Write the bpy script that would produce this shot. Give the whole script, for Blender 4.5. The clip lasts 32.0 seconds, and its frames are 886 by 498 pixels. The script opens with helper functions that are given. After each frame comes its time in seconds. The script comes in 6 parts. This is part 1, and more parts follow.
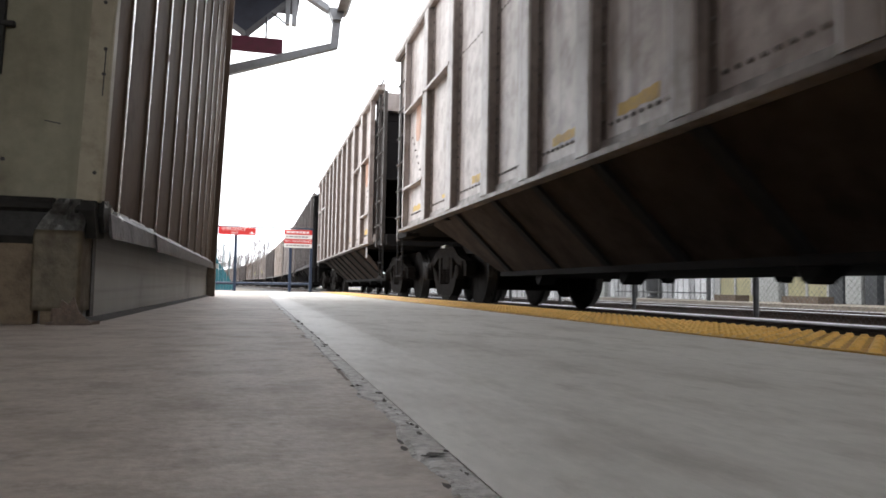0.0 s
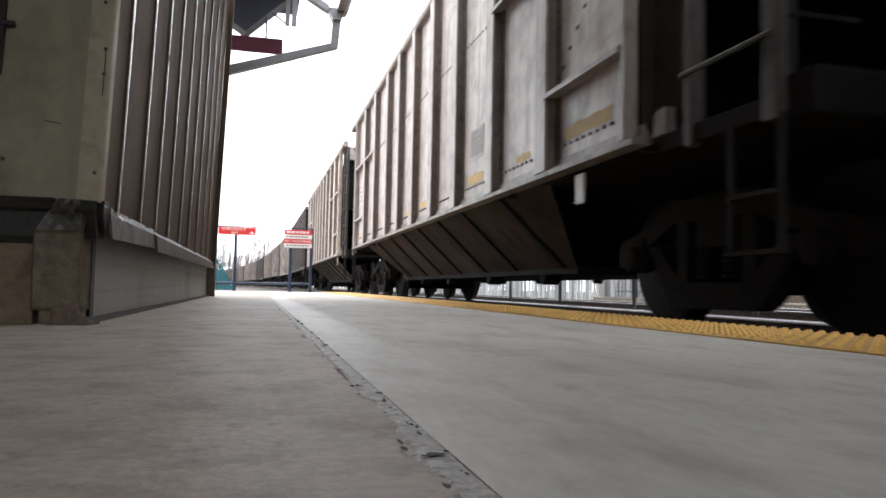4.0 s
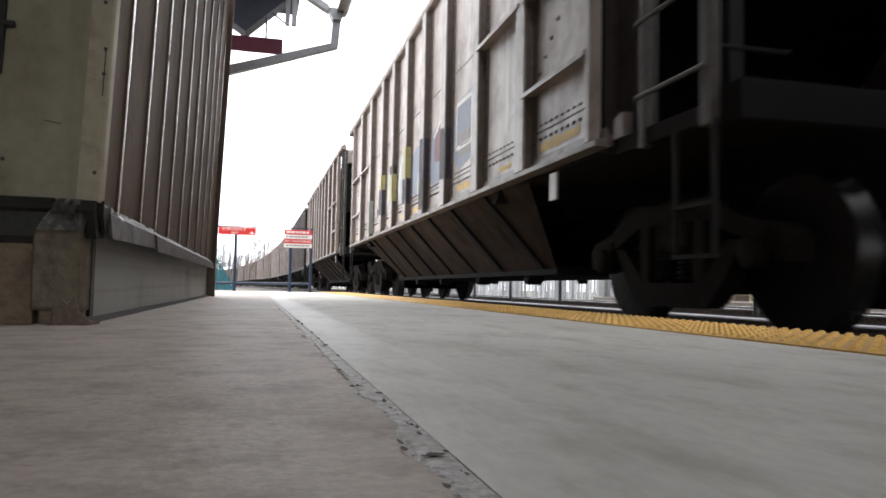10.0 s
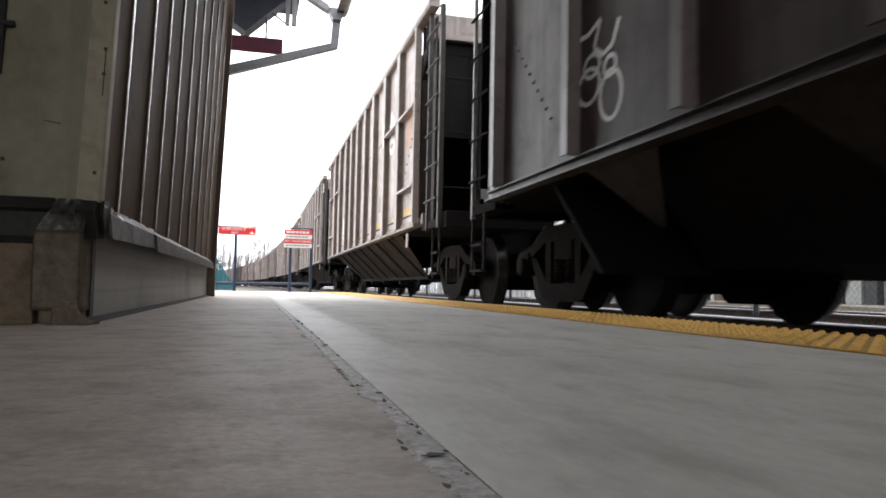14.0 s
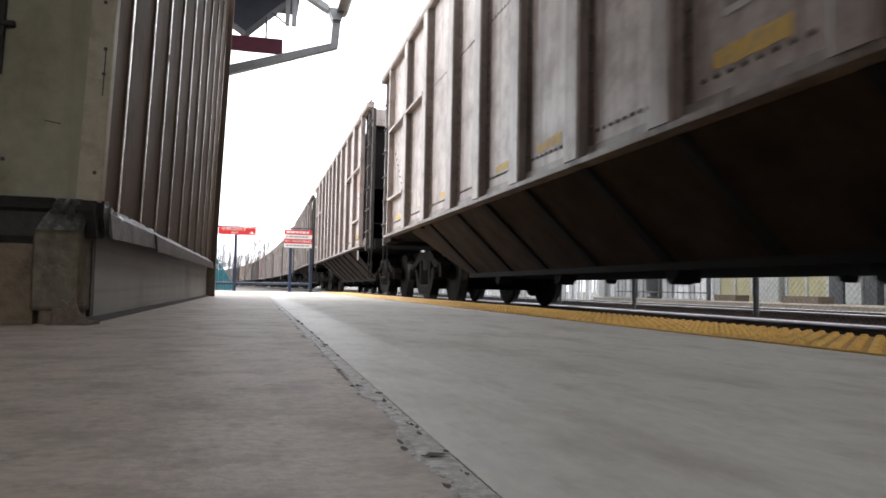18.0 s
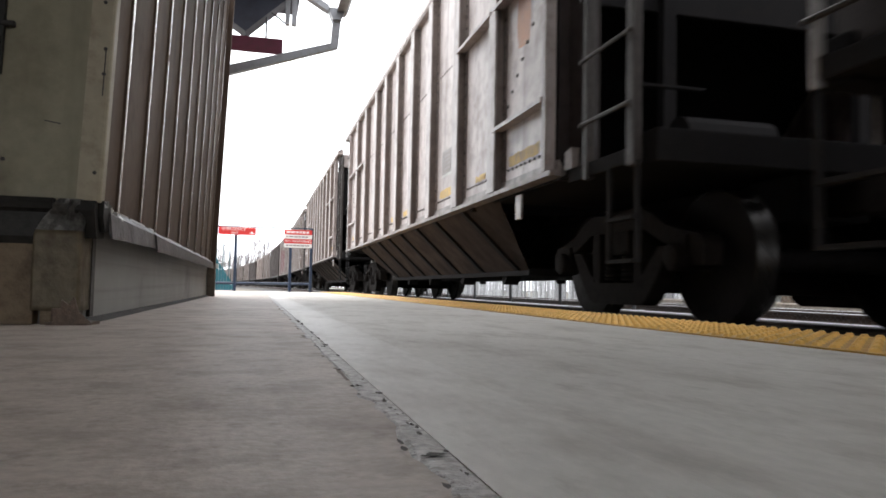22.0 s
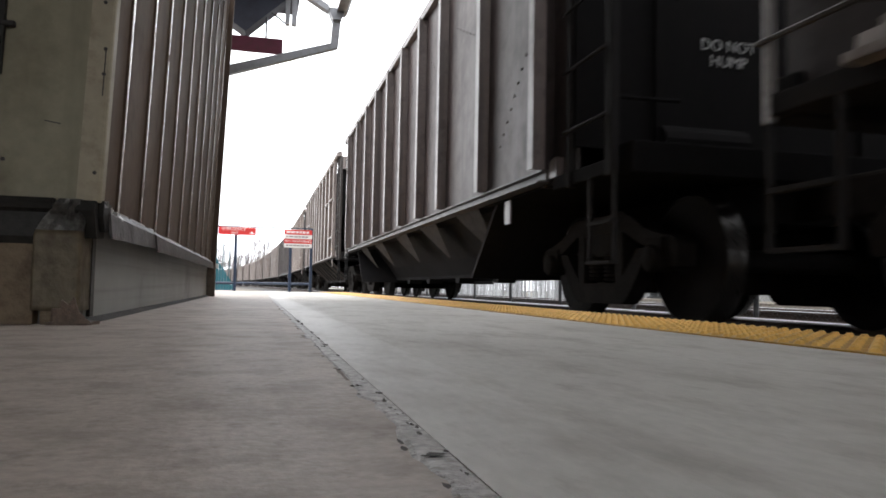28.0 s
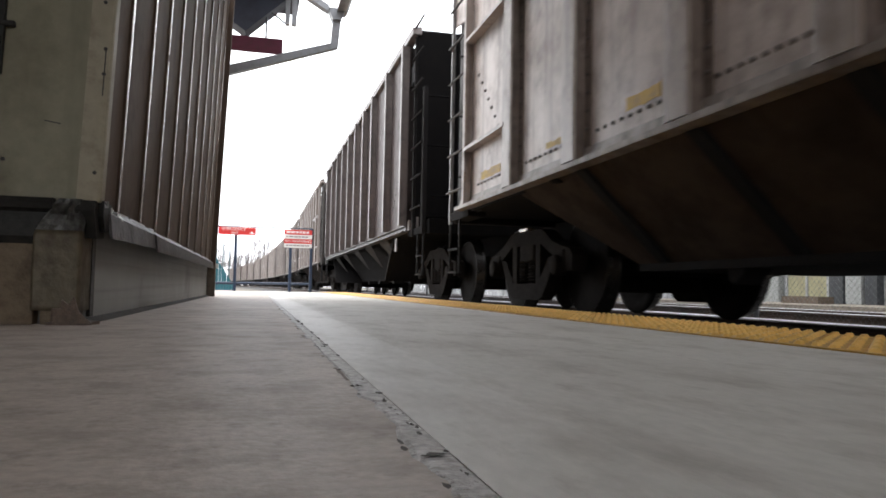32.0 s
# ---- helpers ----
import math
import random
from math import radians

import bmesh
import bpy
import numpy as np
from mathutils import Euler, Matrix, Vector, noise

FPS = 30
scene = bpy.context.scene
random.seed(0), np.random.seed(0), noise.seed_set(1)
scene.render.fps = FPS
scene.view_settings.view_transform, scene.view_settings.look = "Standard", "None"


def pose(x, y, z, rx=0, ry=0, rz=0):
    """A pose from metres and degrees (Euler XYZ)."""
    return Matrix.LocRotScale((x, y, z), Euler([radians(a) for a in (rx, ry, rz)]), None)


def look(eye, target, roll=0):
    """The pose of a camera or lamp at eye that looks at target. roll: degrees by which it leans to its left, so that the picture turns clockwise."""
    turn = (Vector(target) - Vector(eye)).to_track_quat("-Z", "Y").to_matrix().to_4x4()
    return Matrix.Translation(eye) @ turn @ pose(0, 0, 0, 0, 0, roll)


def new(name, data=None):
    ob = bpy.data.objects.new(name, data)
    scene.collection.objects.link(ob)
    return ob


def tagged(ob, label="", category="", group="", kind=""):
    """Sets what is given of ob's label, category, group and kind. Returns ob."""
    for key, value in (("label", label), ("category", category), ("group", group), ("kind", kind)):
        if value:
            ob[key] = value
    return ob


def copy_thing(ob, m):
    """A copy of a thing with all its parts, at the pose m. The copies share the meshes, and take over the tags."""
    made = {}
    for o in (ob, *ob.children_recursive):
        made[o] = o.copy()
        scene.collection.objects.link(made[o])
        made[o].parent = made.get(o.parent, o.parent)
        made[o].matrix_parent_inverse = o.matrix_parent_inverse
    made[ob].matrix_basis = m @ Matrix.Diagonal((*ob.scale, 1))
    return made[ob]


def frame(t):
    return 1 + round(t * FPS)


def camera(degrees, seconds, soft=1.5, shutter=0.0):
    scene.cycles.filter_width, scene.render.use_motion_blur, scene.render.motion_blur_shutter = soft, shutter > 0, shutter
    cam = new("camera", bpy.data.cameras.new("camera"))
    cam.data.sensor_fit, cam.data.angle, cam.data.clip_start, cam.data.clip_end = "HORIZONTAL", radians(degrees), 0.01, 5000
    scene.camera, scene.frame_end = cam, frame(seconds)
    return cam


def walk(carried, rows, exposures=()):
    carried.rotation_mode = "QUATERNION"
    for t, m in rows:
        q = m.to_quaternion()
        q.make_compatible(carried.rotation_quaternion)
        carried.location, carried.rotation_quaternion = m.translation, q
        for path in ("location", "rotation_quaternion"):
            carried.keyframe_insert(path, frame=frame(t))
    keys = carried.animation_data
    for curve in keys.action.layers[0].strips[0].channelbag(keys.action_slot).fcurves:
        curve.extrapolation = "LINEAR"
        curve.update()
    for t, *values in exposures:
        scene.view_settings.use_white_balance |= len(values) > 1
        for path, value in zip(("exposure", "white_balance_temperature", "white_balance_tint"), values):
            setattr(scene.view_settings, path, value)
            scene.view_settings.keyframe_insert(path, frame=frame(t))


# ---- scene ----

# The phone stands on the platform floor and does not move.
cam = camera(62.2, 32.0, soft=1.7, shutter=0.16)
EYE = Vector((0.0, 0.0, 0.13))
STAND = look(EYE, EYE + Vector((2.430028, 9.685109, 0.54187)), 1.146)
walk(cam, [(0.0, STAND), (32.0, STAND)], exposures=[(0.0, 0.86), (32.0, 0.86)])

# ---------------------------------------------------------------- light
world = bpy.data.worlds.new("overcast_sky")
scene.world = world
world.use_nodes = True
wn = world.node_tree
wn.nodes.clear()
sky = wn.nodes.new("ShaderNodeTexSky")
sky.sky_type = "NISHITA"
sky.sun_disc = False
sky.sun_elevation = radians(48)
sky.sun_rotation = radians(-29)
sky.air_density, sky.dust_density, sky.ozone_density = 2.0, 6.0, 1.0
grey = wn.nodes.new("ShaderNodeHueSaturation")
grey.inputs["Saturation"].default_value = 0.12
grey.inputs["Value"].default_value = 1.0
cloud = wn.nodes.new("ShaderNodeMix")
cloud.data_type = "RGBA"
cloud.inputs["Factor"].default_value = 0.75
cloud.inputs["B"].default_value = (12.9, 13.3, 14.1, 1)
bg = wn.nodes.new("ShaderNodeBackground")
bg.inputs["Strength"].default_value = 0.15
wo = wn.nodes.new("ShaderNodeOutputWorld")
wn.links.new(sky.outputs["Color"], grey.inputs["Color"])
wn.links.new(grey.outputs["Color"], cloud.inputs["A"])
wn.links.new(cloud.outputs["Result"], bg.inputs["Color"])
wn.links.new(bg.outputs["Background"], wo.inputs["Surface"])

sun = new("sun", bpy.data.lights.new("sun", "SUN"))
sun.data.energy, sun.data.angle, sun.data.color = 0.5, radians(30), (1.0, 0.97, 0.93)
sun.matrix_world = look((-22, 40, 45), (0, 0, 0))

# ---------------------------------------------------------------- materials
def noise_node(nt, coord, scale, detail=4.0, rough=0.55, stretch=None):
    n = nt.nodes.new("ShaderNodeTexNoise")
    n.inputs["Scale"].default_value = scale
    n.inputs["Detail"].default_value = detail
    n.inputs["Roughness"].default_value = rough
    if stretch:
        mp = nt.nodes.new("ShaderNodeMapping")
        mp.inputs["Scale"].default_value = stretch
        nt.links.new(coord, mp.inputs["Vector"])
        coord = mp.outputs["Vector"]
    nt.links.new(coord, n.inputs["Vector"])
    return n.outputs["Fac"]


def ramp(nt, fac, lo, hi):
    r = nt.nodes.new("ShaderNodeMapRange")
    r.inputs["From Min"].default_value, r.inputs["From Max"].default_value = lo, hi
    nt.links.new(fac, r.inputs["Value"])
    return r.outputs["Result"]


def blend(nt, fac, a, b, mode="MIX"):
    m = nt.nodes.new("ShaderNodeMix")
    m.data_type, m.blend_type = "RGBA", mode
    for slot, v in (("Factor", fac), ("A", a), ("B", b)):
        if isinstance(v, (int, float)):
            m.inputs[slot].default_value = v
        elif isinstance(v, tuple):
            m.inputs[slot].default_value = (*v, 1)
        else:
            nt.links.new(v, m.inputs[slot])
    return m.outputs["Result"]


def surface(name, base, second, dirt, rough=0.6, metal=0.0, big=1.2, fine=40.0, dirty=0.5,
            streak=None, bump=0.15, bump_scale=None, tint=False, random_tone=0.0, space="Object", spec=0.5, grain=(0.82, 1.15), speck=0.0, worn=0.15, along=1.0):
    """Two-scale weathered surface: large blotches, fine grain, dirt, optional streaks."""
    m = bpy.data.materials.new(name)
    m.use_nodes = True
    nt = m.node_tree
    bsdf = nt.nodes["Principled BSDF"]
    tc = nt.nodes.new("ShaderNodeTexCoord").outputs["Object"]
    if space == "World":
        tc = nt.nodes.new("ShaderNodeNewGeometry").outputs["Position"]
    if along != 1.0:
        mp = nt.nodes.new("ShaderNodeMapping")
        mp.inputs["Scale"].default_value = (1.0, along, 1.0)
        nt.links.new(tc, mp.inputs["Vector"])
        tc = mp.outputs["Vector"]
    info = nt.nodes.new("ShaderNodeObjectInfo")
    if space != "World":
        ad = nt.nodes.new("ShaderNodeVectorMath")
        ad.operation = "MULTIPLY_ADD"
        ad.inputs[1].default_value = (1, 1, 1)
        sc = nt.nodes.new("ShaderNodeMath")
        sc.operation = "MULTIPLY"
        sc.inputs[1].default_value = 37.0
        nt.links.new(info.outputs["Random"], sc.inputs[0])
        nt.links.new(tc, ad.inputs[0])
        nt.links.new(sc.outputs[0], ad.inputs[2])
        tc = ad.outputs[0]
    n1 = noise_node(nt, tc, big, 5)
    n2 = noise_node(nt, tc, fine, 3)
    n3 = noise_node(nt, tc, big * 4.3, 6, 0.65)
    col = blend(nt, ramp(nt, n1, 0.35, 0.65), base, second)
    g = nt.nodes.new("ShaderNodeMapRange")
    g.inputs["To Min"].default_value, g.inputs["To Max"].default_value = grain
    nt.links.new(n2, g.inputs["Value"])
    gr = nt.nodes.new("ShaderNodeVectorMath")
    gr.operation = "SCALE"
    nt.links.new(col, gr.inputs[0])
    nt.links.new(g.outputs["Result"], gr.inputs["Scale"])
    col = gr.outputs["Vector"]
    df = ramp(nt, n3, 0.62 - 0.3 * dirty, 0.8)
    col = blend(nt, df, col, dirt)
    if streak:
        s = noise_node(nt, tc, 1.0, 4, 0.6, streak)
        col = blend(nt, ramp(nt, s, 0.5, 0.78), col, dirt)
    if speck:
        sp = ramp(nt, noise_node(nt, tc, fine * 0.28, 5, 0.7), 0.56, 0.70)
        k = nt.nodes.new("ShaderNodeMath")
        k.operation = "MULTIPLY"
        k.inputs[1].default_value = speck
        nt.links.new(sp, k.inputs[0])
        col = blend(nt, k.outputs[0], col, dirt)
    if tint:
        col = blend(nt, 1.0, col, info.outputs["Color"], "MULTIPLY")
    if random_tone:
        r = nt.nodes.new("ShaderNodeMapRange")
        r.inputs["To Min"].default_value, r.inputs["To Max"].default_value = 1 - random_tone, 1 + random_tone
        nt.links.new(info.outputs["Random"], r.inputs["Value"])
        v = nt.nodes.new("ShaderNodeVectorMath")
        v.operation = "SCALE"
        nt.links.new(col, v.inputs[0])
        nt.links.new(r.outputs["Result"], v.inputs["Scale"])
        col = v.outputs["Vector"]
    nt.links.new(col, bsdf.inputs["Base Color"])
    rr = nt.nodes.new("ShaderNodeMapRange")
    rr.inputs["To Min"].default_value, rr.inputs["To Max"].default_value = max(0.05, rough - worn), min(1, rough + worn)
    if worn > 0.15:
        rr.inputs["From Min"].default_value, rr.inputs["From Max"].default_value = 0.36, 0.62
    nt.links.new(n3, rr.inputs["Value"])
    nt.links.new(rr.outputs["Result"], bsdf.inputs["Roughness"])
    bsdf.inputs["Metallic"].default_value = metal
    bsdf.inputs["Specular IOR Level"].default_value = spec
    if bump:
        b = nt.nodes.new("ShaderNodeBump")
        b.inputs["Strength"].default_value = bump
        b.inputs["Distance"].default_value = 0.01
        src = n2 if bump_scale is None else noise_node(nt, tc, bump_scale, 5)
        nt.links.new(src, b.inputs["Height"])
        nt.links.new(b.outputs["Normal"], bsdf.inputs["Normal"])
    return m


M = {}
M["concrete"] = surface("platform_concrete", (0.55, 0.522, 0.472), (0.455, 0.428, 0.382), (0.29, 0.257, 0.216), 0.58, big=1.6, fine=62, dirty=0.45, bump=0.12, space="World", grain=(0.82, 1.18), speck=0.42, worn=0.12, along=0.4, spec=0.42)
M["concrete_warm"] = surface("worn_concrete", (0.482, 0.412, 0.353), (0.385, 0.325, 0.275), (0.235, 0.187, 0.153), 0.59, big=1.9, fine=78, dirty=0.52, bump=0.15, space="World", grain=(0.68, 1.31), speck=0.7, spec=0.38, worn=0.13)
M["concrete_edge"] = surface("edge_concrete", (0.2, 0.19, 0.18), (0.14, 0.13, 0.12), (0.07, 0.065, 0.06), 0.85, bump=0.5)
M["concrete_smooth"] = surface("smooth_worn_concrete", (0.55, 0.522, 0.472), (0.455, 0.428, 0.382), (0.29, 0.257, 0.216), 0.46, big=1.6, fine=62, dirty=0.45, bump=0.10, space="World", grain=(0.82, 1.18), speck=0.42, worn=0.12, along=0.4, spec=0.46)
M["filler"] = surface("joint_filler", (0.56, 0.535, 0.50), (0.44, 0.41, 0.375), (0.17, 0.145, 0.125), 0.5, big=14, fine=90, dirty=0.62, bump=0.8, space="World", grain=(0.55, 1.4), speck=0.8, spec=0.5)
M["crack"] = surface("joint_dark", (0.04, 0.037, 0.034), (0.06, 0.055, 0.05), (0.02, 0.02, 0.02), 0.95, big=6, bump=0.6)
# Tile yellow darkened and dome yellow paled, for the shadows between lit domes.
M["yellow"] = surface("tactile_yellow", (0.56, 0.315, 0.060), (0.48, 0.265, 0.052), (0.22, 0.128, 0.042), 0.55, big=3, fine=60, dirty=0.55, bump=0.1, random_tone=0.1)
M["yellow_lit"] = surface("lit_dome_yellow", (0.84, 0.53, 0.16), (0.76, 0.46, 0.125), (0.44, 0.27, 0.09), 0.45, big=6, fine=60, dirty=0.35, bump=0.05, random_tone=0.1)
M["ballast"] = surface("ballast_stone", (0.10, 0.095, 0.09), (0.07, 0.065, 0.06), (0.03, 0.028, 0.026), 0.95, big=3, fine=22, dirty=0.6, bump=1.0, bump_scale=22, space="World")
M["ground"] = surface("far_ground", (0.17, 0.15, 0.12), (0.12, 0.11, 0.085), (0.07, 0.065, 0.05), 0.95, big=0.15, fine=6, dirty=0.5, bump=0.4, space="World")
M["tie"] = surface("old_tie_wood", (0.09, 0.075, 0.06), (0.06, 0.05, 0.042), (0.03, 0.026, 0.022), 0.9, big=3, streak=(1, 12, 12))
M["rail"] = surface("rusty_rail", (0.09, 0.06, 0.045), (0.06, 0.042, 0.035), (0.03, 0.025, 0.02), 0.75, metal=0.3)
M["railhead"] = surface("polished_railhead", (0.36, 0.36, 0.37), (0.30, 0.30, 0.31), (0.18, 0.17, 0.16), 0.42, metal=0.8, bump=0.03)
M["siding"] = surface("brown_metal_siding", (0.123, 0.089, 0.067), (0.104, 0.075, 0.057), (0.062, 0.043, 0.032), 0.65, big=0.9, fine=25, dirty=0.36, streak=(6, 6, 0.7), bump=0.04, spec=0.08)
M["siding_trim"] = surface("pale_corner_trim", (0.335, 0.29, 0.205), (0.28, 0.238, 0.164), (0.13, 0.102, 0.066), 0.5, big=2, fine=25, dirty=0.42, streak=(5, 5, 0.6), bump=0.06, spec=0.3)
M["siding_front"] = surface("olive_metal_panel", (0.262, 0.24, 0.165), (0.22, 0.2, 0.135), (0.105, 0.085, 0.052), 0.5, big=0.8, fine=25, dirty=0.42, streak=(5, 5, 0.6), bump=0.06, spec=0.25)
M["seam"] = surface("bright_seam_edge", (0.80, 0.77, 0.72), (0.74, 0.71, 0.66), (0.5, 0.46, 0.4), 0.2, metal=0.9, big=2, dirty=0.15, bump=0.02)
M["flashing"] = surface("dented_flashing", (0.075, 0.063, 0.056), (0.052, 0.043, 0.038), (0.025, 0.0195, 0.0165), 0.52, metal=0.1, big=5, fine=30, dirty=0.55, bump=0.8, bump_scale=11, spec=0.35)
M["foil"] = surface("torn_metal_wrap", (0.22, 0.215, 0.195), (0.085, 0.078, 0.068), (0.02, 0.0175, 0.015), 0.34, metal=0.35, big=11, fine=40, dirty=0.62, bump=1.0, bump_scale=18)
M["base_metal"] = surface("grey_base_panel", (0.20, 0.198, 0.182), (0.135, 0.133, 0.121), (0.058, 0.054, 0.047), 0.40, metal=0.1, big=0.3, fine=30, dirty=0.1, streak=(0.25, 0.25, 30), bump=0.0, grain=(0.95, 1.05), spec=0.4)
M["base_conc"] = surface("base_concrete", (0.15, 0.125, 0.095), (0.11, 0.09, 0.07), (0.05, 0.042, 0.034), 0.85, big=3, fine=50, dirty=0.5, bump=0.5)
M["teal"] = surface("teal_paint", (0.012, 0.13, 0.16), (0.010, 0.11, 0.14), (0.01, 0.06, 0.075), 0.45, bump=0.05)
M["blue_steel"] = surface("blue_paint", (0.012, 0.028, 0.065), (0.010, 0.023, 0.052), (0.009, 0.014, 0.025), 0.45, bump=0.05)
M["sign_red"] = surface("sign_red", (0.65, 0.035, 0.03), (0.58, 0.03, 0.028), (0.4, 0.05, 0.04), 0.4, big=2, dirty=0.05, bump=0.0)
M["sign_white"] = surface("sign_white", (0.8, 0.79, 0.77), (0.76, 0.75, 0.73), (0.6, 0.58, 0.55), 0.4, big=2, dirty=0.1, bump=0.0)
M["maroon"] = surface("maroon_board", (0.085, 0.016, 0.030), (0.07, 0.014, 0.025), (0.06, 0.024, 0.026), 0.6, big=2, spec=0.2)
M["gutter"] = surface("grey_gutter_metal", (0.27, 0.27, 0.285), (0.23, 0.23, 0.24), (0.15, 0.145, 0.14), 0.4, metal=0.2, big=2)
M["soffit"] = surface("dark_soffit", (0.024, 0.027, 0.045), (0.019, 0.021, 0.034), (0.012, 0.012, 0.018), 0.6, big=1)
M["roof"] = surface("roof_sheet", (0.25, 0.24, 0.24), (0.2, 0.195, 0.19), (0.1, 0.1, 0.1), 0.5, big=1)
M["car_grey"] = surface("weathered_grey_carside", (0.505, 0.452, 0.426), (0.362, 0.316, 0.296), (0.140, 0.095, 0.074), 0.42, big=0.9, fine=18, dirty=0.58, streak=(2.6, 7.5, 0.32), bump=0.12, bump_scale=3.0, tint=True, spec=0.55)
M["car_rib"] = surface("weathered_grey_post", (0.350, 0.306, 0.285), (0.268, 0.229, 0.211), (0.115, 0.086, 0.072), 0.42, big=1.2, fine=18, dirty=0.42, streak=(9, 9, 0.4), bump=0.1, tint=True, spec=0.6)
# Lower sides: sooty, and darkened for the shade on their downward slope.
M["car_under"] = surface("sooty_shaded_slope", (0.066, 0.052, 0.043), (0.045, 0.035, 0.029), (0.02, 0.0165, 0.0142), 0.85, big=0.7, fine=18, dirty=0.6, streak=(2.5, 2.5, 0.5), bump=0.15, tint=True, spec=0.03)
M["car_dark"] = surface("brown_black_carside", (0.067, 0.049, 0.0455), (0.049, 0.036, 0.034), (0.023, 0.0178, 0.0168), 0.48, big=0.8, fine=18, dirty=0.5, streak=(2.2, 7, 0.33), bump=0.12, bump_scale=3.0, tint=True, spec=0.22)
M["car_dark_rib"] = surface("brown_black_post", (0.15, 0.122, 0.114), (0.115, 0.094, 0.088), (0.045, 0.038, 0.035), 0.4, big=1.2, fine=18, dirty=0.35, streak=(9, 9, 0.4), bump=0.1, tint=True)
# Underframe, bogies, wheels: sooty, darkened further for the shade under the train.
M["black_steel"] = surface("sooty_shaded_steel", (0.021, 0.020, 0.0205), (0.0155, 0.0148, 0.0152), (0.026, 0.0225, 0.020), 0.85, big=1.3, fine=25, dirty=0.4, bump=0.2, spec=0.06)
M["bogie"] = surface("sooty_shaded_cast_steel", (0.0155, 0.0125, 0.0108), (0.0115, 0.0095, 0.0084), (0.0075, 0.0065, 0.0059), 0.85, big=3, fine=30, dirty=0.5, bump=0.4, spec=0.04)
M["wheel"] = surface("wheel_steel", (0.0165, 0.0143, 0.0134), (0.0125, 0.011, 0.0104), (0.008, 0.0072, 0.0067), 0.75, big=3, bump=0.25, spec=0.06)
M["bright"] = surface("worn_bright_steel", (0.6, 0.58, 0.55), (0.5, 0.48, 0.45), (0.25, 0.22, 0.2), 0.3, metal=0.8, big=5, bump=0.05)
M["rivet"] = surface("dark_rivets", (0.075, 0.062, 0.053), (0.05, 0.042, 0.036), (0.028, 0.023, 0.02), 0.6, big=6)
M["stencil_yellow"] = surface("yellow_stripe", (0.60, 0.38, 0.06), (0.50, 0.32, 0.07), (0.3, 0.24, 0.15), 0.6, big=3, fine=25, dirty=0.6, bump=0.05)
M["stencil_white"] = surface("white_stencil", (0.7, 0.69, 0.66), (0.6, 0.59, 0.56), (0.35, 0.32, 0.3), 0.6, big=4, dirty=0.35, bump=0.03)
M["stencil_dark"] = surface("faded_dark_stencil", (0.2, 0.17, 0.16), (0.16, 0.14, 0.13), (0.3, 0.27, 0.25), 0.6, big=5, dirty=0.5, bump=0.03)
M["coal"] = surface("coal_load", (0.025, 0.024, 0.025), (0.015, 0.015, 0.016), (0.04, 0.038, 0.037), 0.6, big=4, fine=30, bump=0.9, bump_scale=15)
M["galv"] = surface("dull_wire", (0.17, 0.17, 0.178), (0.13, 0.13, 0.136), (0.08, 0.08, 0.08), 0.5, metal=0.4, big=4, bump=0.0)
M["post"] = surface("dark_fence_post", (0.09, 0.09, 0.095), (0.07, 0.07, 0.075), (0.05, 0.045, 0.04), 0.5, metal=0.3, big=4)
M["pale_wall"] = surface("pale_grey_wall", (0.37, 0.375, 0.378), (0.315, 0.32, 0.322), (0.215, 0.21, 0.204), 0.7, big=0.8)
M["pale_board"] = surface("pale_boards", (0.47, 0.48, 0.497), (0.38, 0.39, 0.40), (0.22, 0.22, 0.22), 0.7, big=1.2, random_tone=0.4)
M["yellow_panel"] = surface("cream_yellow_panel", (0.33, 0.31, 0.185), (0.29, 0.272, 0.165), (0.21, 0.19, 0.122), 0.55, big=1)
M["pillar"] = surface("grey_pillar", (0.33, 0.34, 0.33), (0.28, 0.29, 0.28), (0.2, 0.2, 0.19), 0.65, big=2)
M["dark_item"] = surface("dark_metal", (0.05, 0.055, 0.06), (0.04, 0.043, 0.047), (0.03, 0.03, 0.03), 0.5, big=4)
M["bark"] = surface("grey_bark", (0.19, 0.17, 0.16), (0.15, 0.135, 0.125), (0.09, 0.08, 0.075), 0.9, big=3, bump=0.4)
M["twig"] = surface("bare_twigs", (0.24, 0.22, 0.21), (0.2, 0.18, 0.175), (0.13, 0.12, 0.115), 0.9, big=1, bump=0.0)
M["evergreen"] = surface("hazy_evergreen", (0.07, 0.09, 0.07), (0.05, 0.07, 0.055), (0.035, 0.045, 0.04), 0.9, big=1, random_tone=0.2)
# Wagon ends: sooty black, with the shade between wagons put into the colour.
M["end_black"] = surface("black_shaded_end", (0.0066, 0.0060, 0.0060), (0.0052, 0.0048, 0.0048), (0.009, 0.0078, 0.0072), 0.9, big=1.3, fine=25, dirty=0.4, bump=0.2, spec=0.03)
M["end_soot_shade"] = surface("sooty_shaded_end", (0.0155, 0.0142, 0.0143), (0.012, 0.0111, 0.0112), (0.019, 0.0162, 0.0148), 0.9, big=1.3, fine=25, dirty=0.4, bump=0.2, spec=0.05)
M["paint_cream"] = surface("faded_cream_graffiti", (0.76, 0.725, 0.60), (0.68, 0.645, 0.53), (0.34, 0.30, 0.25), 0.55, big=2, fine=18, dirty=0.42, streak=(3, 7, 0.5))
M["paint_olive"] = surface("faded_olive_graffiti", (0.40, 0.36, 0.13), (0.34, 0.30, 0.12), (0.24, 0.21, 0.14), 0.6, big=2, fine=18, dirty=0.3)
